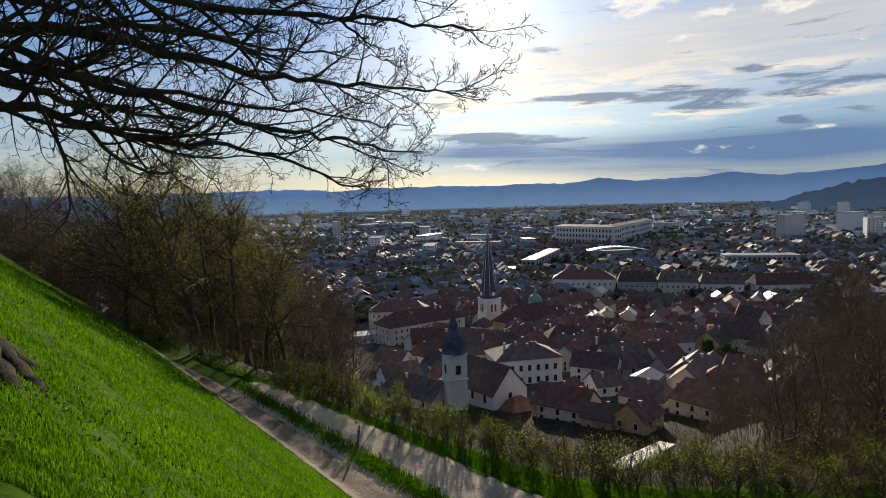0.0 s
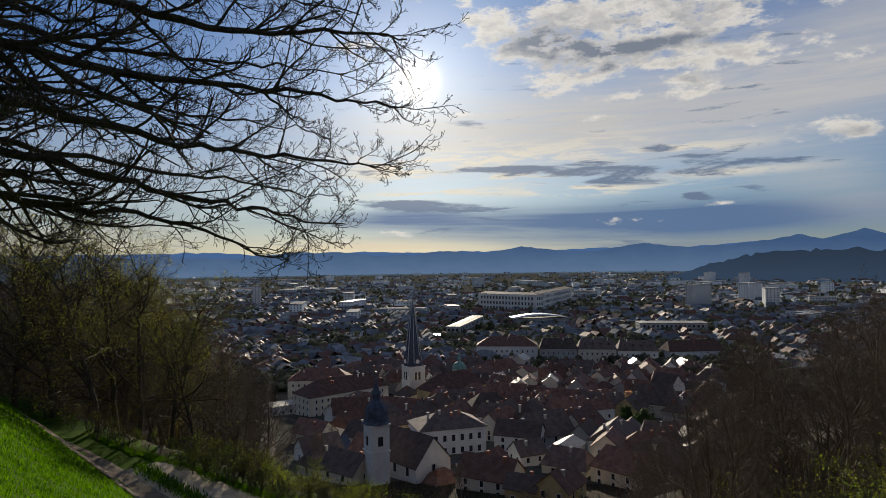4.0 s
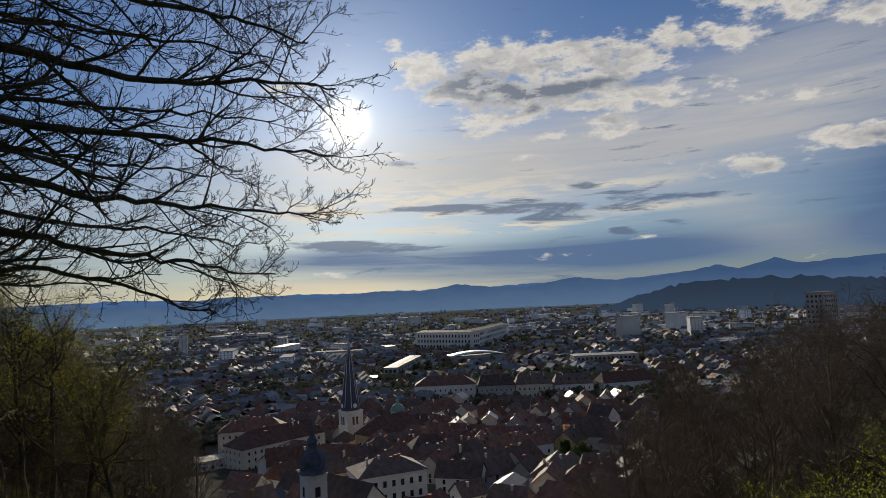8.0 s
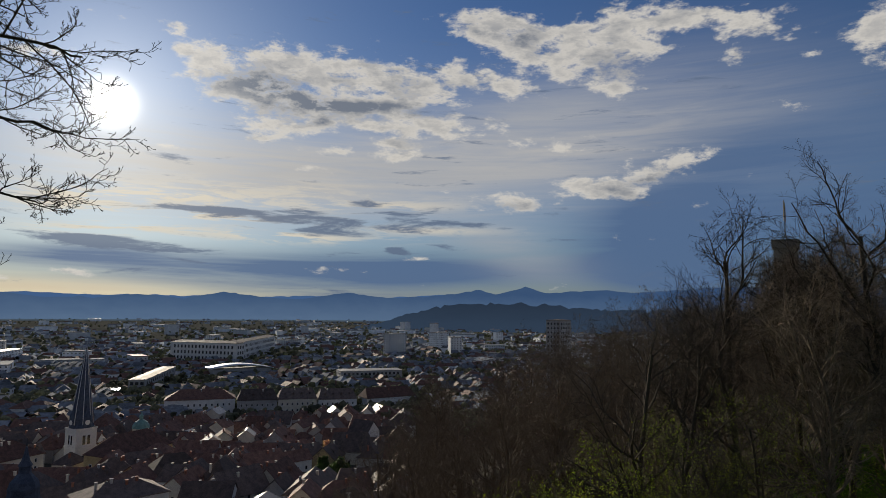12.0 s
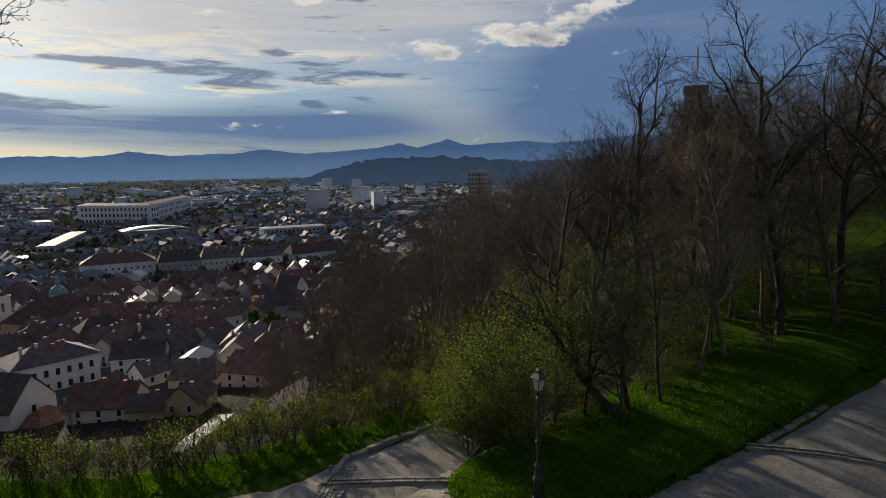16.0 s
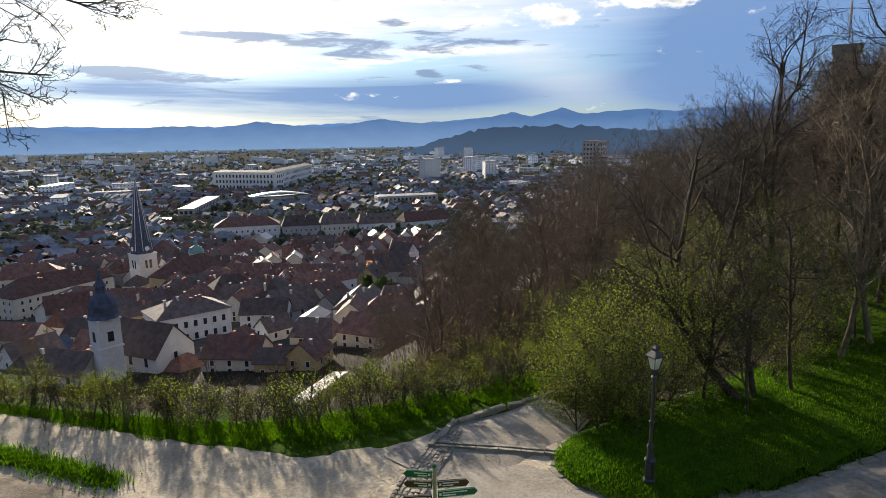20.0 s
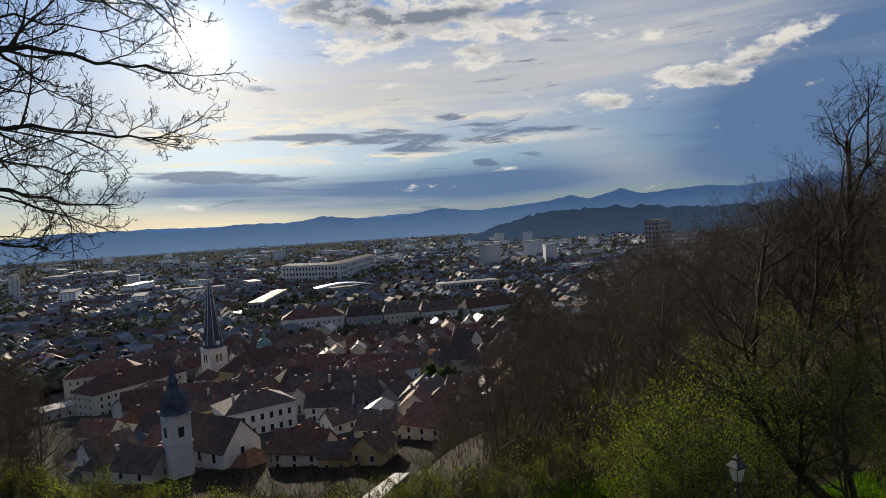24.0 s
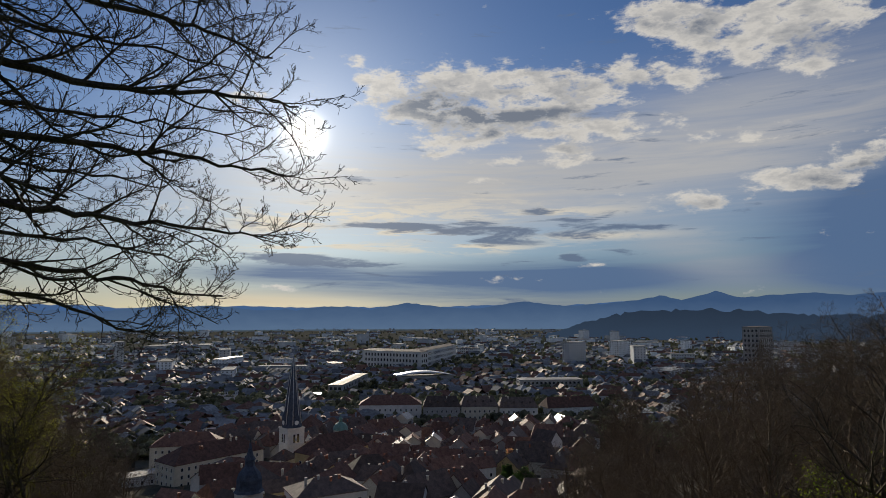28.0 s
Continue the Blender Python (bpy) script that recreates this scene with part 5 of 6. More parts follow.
# cool greys put the distance haze into the base colour of far roofs and walls
FAR_ROOF = surface("hazed_roofing", (0.115, 0.125, 0.14), (0.26, 0.28, 0.305), 0.05, 0.9, 0, island=0.4, space="World", spec=0.05)
FAR_WALL = surface("hazed_render", (0.53, 0.55, 0.57), (0.78, 0.80, 0.82), 0.02, 0.9, 0, island=0.3, space="World")
far_city()
TREE_FAR = surface("distant_foliage", (0.085, 0.09, 0.065), (0.21, 0.205, 0.145), 0.08, 0.95, 0, island=0.45, space="World", spec=0.05, translucent=0.4)


def far_trees():
    """Gardens and avenues: crowns of a few ragged clumps each."""
    rr = random.Random(91)
    verts, faces = [], []
    ico = bmesh.new()
    bmesh.ops.create_icosphere(ico, subdivisions=1, radius=1.0)
    iv = [v.co.copy() for v in ico.verts]
    fi = [tuple(v.index for v in f.verts) for f in ico.faces]
    ico.free()
    for _ in range(15000):
        az = rr.uniform(-48, 66)
        d = 380 / (1 - rr.random() * 0.905)
        if (d < 440 and -9 < az < 25):
            continue
        p = bearing(az, d)
        tall, foot = rr.uniform(5, 11), -76.0 if d > 330 and p.y > -50 else land1(p.x, p.y)
        for _ in range(3 if d < 900 else 2):
            c = Vector((p.x + rr.uniform(-3, 3), p.y + rr.uniform(-3, 3), foot + tall * rr.uniform(0.45, 0.9)))
            n, s = len(verts), rr.uniform(1.8, 4.0)
            verts.extend([c + Vector((v.x, v.y, v.z * 0.9)) * (s * rr.uniform(0.6, 1.25)) for v in iv])
            faces.extend([tuple(i + n for i in f) for f in fi])
    tagged(new("distant_trees", mesh_of("distant_trees", verts, faces, TREE_FAR)), "dark garden trees scattered between the roofs", "distant trees", kind="stuff")


far_trees()
gleam = random.Random(44)
for i in range(15):
    x, y = -104 + (i % 8) * 9.5 + gleam.uniform(-2, 2), 566 + (i // 8) * 22 + gleam.uniform(-4, 4)
    house(x, y, gleam.uniform(9, 12), gleam.uniform(7, 8.5), gleam.uniform(4, 6), gleam.choice((62, 75, -20)) + gleam.uniform(-8, 8), WHITE, ROOF_SHINE, "gable", gleam.uniform(30, 40), "small white house whose glossy roof is coloured pale for sun glint", 1, 2, 1, chimneys=1, framed=False, group="gleaming houses")
for i in range(16):
    az, dd = gleam.uniform(8, 26), gleam.uniform(330, 430)
    p = bearing(az, dd)
    house(p.x, p.y, gleam.uniform(8, 12), gleam.uniform(7, 9), gleam.uniform(8, 11), gleam.uniform(40, 90), CREAM, ROOF_SHINE if i % 2 else ROOF_RED, "gable", 36, "narrow old-town house, every other roof coloured pale for sun glint", 2, 2, 2, chimneys=1, framed=False)

for i in range(26):
    az, dd = gleam.uniform(-11, 25), gleam.uniform(150, 420)
    p = bearing(az, dd)
    plant(BUDDING[i % 2] if i % 3 else BARE[i % 5], p.x, p.y, gleam.uniform(0.45, 0.75), gleam.uniform(0, 360), "garden_tree", "small garden tree between the old houses", "tree", "town trees", z=float(town_z(p.x, p.y)))
for i in range(14):
    az, dd = gleam.uniform(-22, -7), gleam.uniform(140, 300)
    p = bearing(az, dd)
    plant(BARE[i % 5], p.x, p.y, gleam.uniform(0.6, 0.9), gleam.uniform(0, 360), "garden_tree", "small garden tree between the old houses", "tree", "town trees", z=float(town_z(p.x, p.y)))


# trees and gardens where the wood meets the first houses
for i, (az, d, _) in enumerate(scatter(20.2, 26.5, 88, 150, 18, 5.0, 51)):
    p = bearing(az, d)
    kind, foot = BARE[i % 6], land1(p.x, p.y)
    el = float(np.interp(az, (20, 22, 26.5), (-17.0, -13.2, -9.0)))
    plant(kind, p.x, p.y, max(0.3, min(1.3, (d * math.tan(radians(el)) - foot) / tallness(kind))), az * 99, "bare_tree", "leafless brown tree with dense fine twigs at the wood's foot", "tree", "trees at the wood's foot", z=foot)
for i, (az, d, _) in enumerate(scatter(-11, 20, 118, 150, 26, 5.0, 52)):
    p = bearing(az, d)
    plant(BUDDING[i % 2] if i % 4 == 0 else BARE[i % 6], p.x, p.y, gleam.uniform(0.3, 0.45), az * 57, "garden_tree", "small garden tree above the old houses", "tree", "town trees", z=land1(p.x, p.y))


def cupola():
    root = thing("church_cupola", pose(27, 336, -58, 0, 0, 0), "green copper cupola rising behind the church roof", "cupola")
    bm = bmesh.new()
    lathe(bm, [(3.6, -6), (3.6, 0)], 12)
    part("drum", bm, CREAM, root)
    bm = bmesh.new()
    lathe(bm, [(4.0, 0), (3.7, 1.4), (2.8, 2.8), (1.4, 3.7), (0.9, 4.0)], 12)
    part("dome", bm, COPPER, root)
    bm = bmesh.new()
    lathe(bm, [(0.9, 4.0), (0.9, 5.4), (1.1, 5.5), (0.5, 6.4), (0.1, 7.6)], 8)
    part("lantern", bm, COPPER, root)


cupola()
house(-64, 318, 18, 11, 5, 30, WHITE, ROOF_PALE, "hip", 6, "low building with a flat pale blue-grey roof", 1, 4, 2, chimneys=0, framed=False)
ribbon("pavement_plaza", [(-8.5, 296, 3.0, 3.0), (-7.0, 325, 3.5, 3.5), (-6.5, 352, 6, 4)], ASPHALT, "pale paved street between palace and church tower", "pavement", 0.3, 4.0)


def parked_car(x, y, turn, mat, label):
    root = thing("parked_car", pose(x, y, float(town_z(x, y)) + 0.35, 0, 0, turn), label, "car", "cars in the street")
    bm = bmesh.new()
    box(bm, -2.1, -0.85, 0.3, 2.1, 0.85, 0.85, 0.12)
    part("body", bm, mat, root)
    bm = bmesh.new()
    for v in box(bm, -1.2, -0.75, 0.85, 1.3, 0.75, 1.45):
        if v.co.z > 1:
            v.co.x *= 0.72
    part("cabin", bm, PANE, root)
    for wx in (-1.3, 1.3):
        for wy in (-0.8, 0.8):
            bm = bmesh.new()
            bmesh.ops.create_cone(bm, cap_ends=True, segments=12, radius1=0.32, radius2=0.32, depth=0.2, matrix=pose(wx, wy, 0.32, 90))
            part("wheel", bm, IRON, root)


parked_car(-8.6, 318, 85, STEEL, "silver car parked in the paved street")
parked_car(-5.4, 332, 88, SIGN_WHITE, "white car parked in the paved street")
parked_car(-8.0, 340, 84, SLATE, "dark blue car parked in the paved street")


# ---------------------------------------------------------------- the grassy wedge with its kerb
WEDGE = [(26.0, 6.9), (19.4, 7.0), (15.2, 7.4), (12.2, 7.8), (10.4, 8.4), (9.5, 8.9), (8.9, 9.6), (8.55, 10.5), (8.6, 11.3), (9.0, 11.95), (9.9, 12.35), (12.6, 12.2), (16.0, 12.1), (20.0, 11.6), (26.0, 10.6)]


def inside(x, y):
    odd, n = False, len(WEDGE)
    for i in range(n):
        (x0, y0), (x1, y1) = WEDGE[i], WEDGE[(i + 1) % n]
        if (y0 > y) != (y1 > y) and x < (x1 - x0) * (y - y0) / (y1 - y0) + x0:
            odd = not odd
    return odd


def edge_distance(x, y):
    best = 1e9
    for (x0, y0), (x1, y1) in zip(WEDGE, WEDGE[1:]):
        t = max(0, min(1, ((x - x0) * (x1 - x0) + (y - y0) * (y1 - y0)) / ((x1 - x0) ** 2 + (y1 - y0) ** 2)))
        best = min(best, math.hypot(x - x0 - t * (x1 - x0), y - y0 - t * (y1 - y0)))
    return best


def wedge_z(x, y):
    if not inside(x, y):
        return land1(x, y)
    return land1(x, y) + wedge_rise(x, y)


def wedge_rise(x, y):
    e = edge_distance(x, y)
    return 0.12 + 0.22 * (1 - math.exp(-e / 0.7)) + 0.05 * noise.noise((x * 0.8, y * 0.8, 5))


def wedge_ground():
    step = 0.25
    verts, faces, at = [], [], {}
    for i in range(int((26 - 8.4) / step) + 1):
        for j in range(int((12.6 - 6.7) / step) + 1):
            x, y = 8.4 + i * step, 6.7 + j * step
            if inside(x, y):
                at[i, j] = len(verts)
                verts.append((x, y, wedge_z(x, y)))
    for i, j in list(at):
        if all(q in at for q in ((i + 1, j), (i + 1, j + 1), (i, j + 1))):
            faces.append((at[i, j], at[i + 1, j], at[i + 1, j + 1], at[i, j + 1]))
    tagged(new("ground_wedge", mesh_of("ground_wedge", verts, faces, GRASS, smooth=True)), "raised wedge of grass between two lanes", "grass island", kind="structure")


wedge_ground()


def block_mesh(w, d, h, bevel=0.025, seed=0):
    rng = np.random.default_rng(seed)
    bm = bmesh.new()
    for v in box(bm, -w / 2, -d / 2, 0, w / 2, d / 2, h):
        v.co += Vector(rng.normal(0, 0.012, 3))
    bmesh.ops.bevel(bm, geom=bm.edges[:], offset=bevel, segments=1, affect="EDGES")
    me = bpy.data.meshes.new("stone")
    bmesh.ops.recalc_face_normals(bm, faces=bm.faces)
    bm.to_mesh(me)
    bm.free()
    me.materials.append(STONE)
    return me


KERBS = [block_mesh(0.56, 0.2, 0.5, seed=i) for i in range(4)]
SETTS = [block_mesh(0.15, 0.11, 0.10, 0.014, seed=10 + i) for i in range(5)]


def along(points, step):
    """Places every step along a line of points, with the heading in degrees."""
    out, rest = [], 0.0
    for (x0, y0), (x1, y1) in zip(points, points[1:]):
        length = math.hypot(x1 - x0, y1 - y0)
        t = rest
        while t < length:
            f = t / length
            out.append((x0 + f * (x1 - x0), y0 + f * (y1 - y0), math.degrees(math.atan2(y1 - y0, x1 - x0))))
            t += step
        rest = t - length
    return out


def kerb(points, name, label, up, sink=0.0):
    root = thing(name, pose(points[0][0], points[0][1], land1(*points[0])), label, "kerb", kind="structure")
    kr = random.Random(len(points))
    for x, y, a in along(points, 0.58):
        ob = part("stone", kr.choice(KERBS), None, root)
        ob.matrix_world = pose(x, y, land1(x, y) - 0.5 + up + kr.uniform(-0.02, 0.02), kr.uniform(-3, 3), kr.uniform(-3, 3), a + kr.uniform(-3, 3))
        ob.matrix_parent_inverse = Matrix.Identity(4)
        ob.matrix_local = root.matrix_world.inverted() @ pose(x, y, land1(x, y) - 0.5 + up + kr.uniform(-0.02, 0.02), kr.uniform(-3, 3), kr.uniform(-3, 3), a + kr.uniform(-3, 3))


kerb(WEDGE[1:13], "kerb_wedge", "uneven stone kerb round the grass wedge", 0.07)
kerb([(6.6, 14.0), (7.6, 14.85), (9.2, 14.95), (10.9, 14.75), (13, 14.8)], "kerb_lane", "low stone kerb along the lane under the hedge", 0.14)


def setts():
    root = thing("gutter_setts", pose(5.9, 12.9, ROAD_Z), "band of worn stone setts crossing the fork", "gutter", kind="structure")
    sr = random.Random(31)
    for k in range(6):
        for x, y, a in along([(3.9, 10.6), (4.4, 11.5), (5.4, 12.6), (6.4, 13.5), (7.3, 14.5)], 0.165):
            n = radians(a + 90)
            q = (k - 2.5) * 0.13
            px, py = x + q * math.cos(n), y + q * math.sin(n)
            ob = part("sett", sr.choice(SETTS), None, root)
            ob.matrix_local = root.matrix_world.inverted() @ pose(px, py, land1(px, py) + 0.005 + sr.uniform(-0.008, 0.008), sr.uniform(-4, 4), sr.uniform(-4, 4), a + sr.uniform(-6, 6))


setts()


def channel(points, label):
    """A cross drain: two stone strips with a dark slot between."""
    root = thing("drain_channel", pose(points[0][0], points[0][1], land1(*points[0])), label, "drain", kind="structure")
    for x, y, a in along(points, 0.6):
        for s in (-0.085, 0.085):
            n = radians(a + 90)
            bm = bmesh.new()
            box(bm, -0.29, -0.045, -0.1, 0.29, 0.045, 0.03, 0.01)
            ob = part("strip", bm, STONE, root)
            px, py = x + s * math.cos(n), y + s * math.sin(n)
            ob.matrix_local = root.matrix_world.inverted() @ pose(px, py, land1(px, py) + 0.11, 0, 0, a)
        bm = bmesh.new()
        box(bm, -0.3, -0.04, -0.1, 0.3, 0.04, 0.0)
        ob = part("slot", bm, IRON, root)
        ob.matrix_local = root.matrix_world.inverted() @ pose(x, y, land1(x, y) + 0.115, 0, 0, a)


channel([(6.7, 13.75), (8.1, 12.75), (9.35, 11.75)], "narrow stone drain channel across the lane")
channel([(9.9, 8.3), (9.9, 7.2), (9.9, 5.5)], "narrow stone drain channel across the upper road")
channel([(15.9, 7.2), (16.9, 5.9), (17.8, 4.4)], "narrow stone drain channel across the upper road")


# ---------------------------------------------------------------- street lamp
def street_lamp(x, y):
    z = wedge_z(x, y)
    root = thing("street_lamp", pose(x, y, z - 0.10), "old black cast-iron street lamp with a glazed lantern", "street lamp")
    bm = bmesh.new()
    lathe(bm, [(0.16, 0), (0.16, 0.12), (0.12, 0.16), (0.115, 0.55), (0.135, 0.6), (0.09, 0.68), (0.075, 0.9), (0.09, 0.94), (0.06, 1.0)], 12)
    part("pedestal", bm, IRON, root)
    bm = bmesh.new()
    lathe(bm, [(0.05, 1.0), (0.04, 2.2), (0.036, 2.72)], 12)
    part("pole", bm, IRON, root)
    for h in (1.55, 2.62):
        bm = bmesh.new()
        lathe(bm, [(0.045, h - 0.05), (0.07, h), (0.045, h + 0.05)], 12)
        part("collar", bm, IRON, root)
    lantern = part("lantern", lantern_base(), IRON, root)
    lantern.matrix_local = Matrix.Translation((0, 0, 0.80)) @ Matrix.Diagonal((0.71, 0.71, 0.71, 1))
    for i in range(4):
        a = math.pi / 4 + i * math.pi / 2
        b = a + math.pi / 2
        q = [(0.125 * math.cos(a), 0.125 * math.sin(a), 2.86), (0.125 * math.cos(b), 0.125 * math.sin(b), 2.86), (0.225 * math.cos(b), 0.225 * math.sin(b), 3.26), (0.225 * math.cos(a), 0.225 * math.sin(a), 3.26)]
        inner = [(u * 0.95, v * 0.95, w) for u, v, w in q]
        part("glass_pane", mesh_of("glass_pane", q + inner, [(0, 1, 2, 3), (7, 6, 5, 4), (0, 4, 5, 1), (1, 5, 6, 2), (2, 6, 7, 3), (3, 7, 4, 0)], LAMP_GLASS), None, lantern)
    bm = bmesh.new()
    for i in range(4):
        a = math.pi / 4 + i * math.pi / 2
        p0, p1 = Vector((0.132 * math.cos(a), 0.132 * math.sin(a), 2.84)), Vector((0.24 * math.cos(a), 0.24 * math.sin(a), 3.28))
        d = (p1 - p0)
        bmesh.ops.create_cone(bm, cap_ends=True, segments=6, radius1=0.013, radius2=0.013, depth=d.length, matrix=Matrix.Translation((p0 + p1) / 2) @ d.to_track_quat("Z", "Y").to_matrix().to_4x4())
    part("frame", bm, IRON, lantern)
    bm = bmesh.new()
    lathe(bm, [(0.29, 3.26), (0.30, 3.29), (0.16, 3.43), (0.10, 3.46), (0.10, 3.52), (0.12, 3.54), (0.06, 3.60), (0.025, 3.64), (0.035, 3.68), (0.01, 3.73)], 4, turn=math.pi / 4)
    part("lantern_roof", bm, IRON, lantern)
    bm = bmesh.new()
    lathe(bm, [(0.03, 2.86), (0.045, 2.95), (0.055, 3.05), (0.03, 3.12)], 10)
    part("bulb", bm, SIGN_WHITE, lantern)


def lantern_base():
    bm = bmesh.new()
    lathe(bm, [(0.05, 2.70), (0.06, 2.74), (0.05, 2.78), (0.14, 2.83), (0.14, 2.855)], 4, turn=math.pi / 4)
    return bm


street_lamp(9.95, 9.55)


# ---------------------------------------------------------------- fingerpost
def fingerpost(x, y):
    z = land1(x, y) + 0.1
    root = thing("fingerpost", pose(x, y, z), "steel fingerpost with green and brown arrow signs at the fork", "signpost")
    bm = bmesh.new()
    lathe(bm, [(0.035, -0.2), (0.035, 2.30), (0.03, 2.32)], 12)
    part("post", bm, STEEL, root)
    bm = bmesh.new()
    lathe(bm, [(0.042, 2.30), (0.042, 2.33), (0.02, 2.36)], 12)
    part("cap", bm, SIGN_GREEN, root)
    for h, turn, length, mat in ((2.22, 146, 0.58, SIGN_GREEN), (2.02, 147, 0.58, SIGN_BROWN), (1.76, 158, 0.64, SIGN_BROWN), (2.02, -20, 0.64, SIGN_BROWN), (1.82, -18, 0.80, SIGN_GREEN), (2.22, 48, 0.6, SIGN_BROWN)):
        bm = bmesh.new()
        outline = [(0.05, 0), (length - 0.07, 0), (length, 0.075), (length - 0.07, 0.15), (0.05, 0.15)]
        lo = [bm.verts.new((u, -0.012, w)) for u, w in outline]
        hi = [bm.verts.new((u, 0.012, w)) for u, w in outline]
        bm.faces.new(lo), bm.faces.new(hi[::-1])
        for i in range(5):
            bm.faces.new((lo[i], hi[i], hi[(i + 1) % 5], lo[(i + 1) % 5]))
        plate = part("arrow_sign", bm, mat, root, "green arrow sign" if mat is SIGN_GREEN else "brown arrow sign")
        plate.matrix_local = pose(0, 0, h - 0.15, 0, 0, turn)
        sr = random.Random(int(h * 100 + turn))
        for face in (-1, 1):
            for row, wide in ((0.088, length - 0.34), (0.04, (length - 0.34) * sr.uniform(0.5, 0.9))):
                bm = bmesh.new()
                box(bm, 0.14, face * 0.0155 - 0.002, row, 0.14 + wide, face * 0.0155 + 0.002, row + 0.022)
                part("text_bar", bm, SIGN_WHITE, plate)
            bm = bmesh.new()
            box(bm, 0.075, face * 0.0155 - 0.002, 0.05, 0.12, face * 0.0155 + 0.002, 0.10)
            part("symbol", bm, SIGN_WHITE, plate)
            bm = bmesh.new()
            box(bm, 0.06, face * 0.0145 - 0.0015, 0.136, length - 0.08, face * 0.0145 + 0.0015, 0.142)
            box(bm, 0.06, face * 0.0145 - 0.0015, 0.008, length - 0.08, face * 0.0145 + 0.0015, 0.014)
            part("border", bm, SIGN_WHITE, plate)


fingerpost(4.27, 9.25)


# ---------------------------------------------------------------- roots of the beech, and a stake
def roots():
    rng = np.random.default_rng(4)
    root = [o for o in scene.objects if o.name == "beech_tree"][0]
    base = root.matrix_world.translation
    for ends in ([(-42.5, 8.4), (-40.0, 8.0), (-38.4, 7.6), (-37.0, 7.2)], [(-43, 8.0), (-41.5, 7.4), (-40.6, 6.9)], [(-44, 9.0), (-40.5, 8.9), (-38.5, 8.9)]):
        pts, rad = [base + Vector((0, 0, 0.35))], [0.42]
        for i, (az, d) in enumerate(ends):
            p = bearing(az, d)
            pts.append(Vector((p.x, p.y, land1(p.x, p.y) - 0.08 - 0.03 * i)))
            rad.append((0.30, 0.20, 0.13, 0.06)[i])
        fine, fr = [], []
        for i in range(len(pts) - 1):
            for j in range(4):
                f = j / 4
                fine.append(pts[i].lerp(pts[i + 1], f) + Vector(rng.normal(0, 0.025, 3)) - base)
                fr.append((rad[i] * (1 - f) + rad[i + 1] * f) * rng.uniform(0.9, 1.1))
        v, f = tubes([(fine, fr, 0)], sides=(10,))
        part("root", mesh_of("root", v, f, SHADED_ROOT, smooth=True), None, root)


roots()


def stake(x, y):
    root = thing("wooden_stake", pose(x, y, land1(x, y), 4, 9, 0), "short weathered wooden stake at the road's edge", "stake")
    bm = bmesh.new()
    lathe(bm, [(0.045, -0.2), (0.04, 0.5), (0.035, 0.82), (0.01, 0.86)], 7)
    part("post", bm, WOOD, root)
    bm = bmesh.new()
    lathe(bm, [(0.05, 0.6), (0.052, 0.66)], 7)
    part("band", bm, IRON, root)


stake(-4.5, 20.1)


# ---------------------------------------------------------------- grass blades
def blades(name, places, tall, label, seed, material=None, slim=1.0, category="grass"):
    rng = np.random.default_rng(seed)
    x, y, z = (np.asarray(c, float) for c in places)
    n = len(x)
    turn, lean = rng.uniform(0, 6.283, n), rng.uniform(0.1, 0.75, n)
    h = tall * rng.uniform(0.5, 1.4, n)
    w = h * rng.uniform(0.08, 0.16, n) * slim
    dx, dy = np.cos(turn), np.sin(turn)
    lx, ly = np.cos(turn + 1.5 + rng.normal(0, 0.6, n)) * lean * h, np.sin(turn + 1.5 + rng.normal(0, 0.6, n)) * lean * h
    pts = np.empty((n, 5, 3))
    pts[:, 0] = np.stack([x - dx * w, y - dy * w, z - 0.02], 1)
    pts[:, 1] = np.stack([x + dx * w, y + dy * w, z - 0.02], 1)
    pts[:, 2] = np.stack([x + dx * w * 0.7 + lx * 0.4, y + dy * w * 0.7 + ly * 0.4, z + h * 0.62], 1)
    pts[:, 3] = np.stack([x - dx * w * 0.7 + lx * 0.4, y - dy * w * 0.7 + ly * 0.4, z + h * 0.62], 1)
    pts[:, 4] = np.stack([x + lx, y + ly, z + h], 1)
    base = np.arange(n) * 5
    quads = np.stack([base, base + 1, base + 2, base + 3], 1).tolist()
    tris = np.stack([base + 3, base + 2, base + 4], 1).tolist()
    me = mesh_of(name, pts.reshape(-1, 3).tolist(), quads + tris, material or BLADE)
    tagged(new(name, me), label, category, kind="stuff")


def bank_grass():
    rng = np.random.default_rng(15)
    n = 200000
    az = np.radians(rng.uniform(-50, 4, n))
    d = np.exp(rng.uniform(math.log(4.2), math.log(42), n))
    x, y = d * np.sin(az), d * np.cos(az)
    s = -((x - FOOT[0]) * DOWN[0] + (y - FOOT[1]) * DOWN[1])
    u = (x - FOOT[0]) * -0.66 + (y - FOOT[1]) * 0.75
    bald = np.array([noise.noise((a * 0.55, b * 0.55, 2)) for a, b in zip(x, y)])
    shade = np.exp(-((x + 4.6) ** 2 + (y - 5.0) ** 2) / 5.0)
    ok = (s > 0.75) & (u < 40) & ((bald > -0.75 + 0.8 * shade) | (rng.random(n) < 0.35))
    x, y = x[ok], y[ok]
    blades("grass_bank", (x, y, land(x, y)), np.clip(0.03 + 0.0028 * d[ok], 0.04, 0.12), "lush bright green spring grass on the bank", 16)


bank_grass()


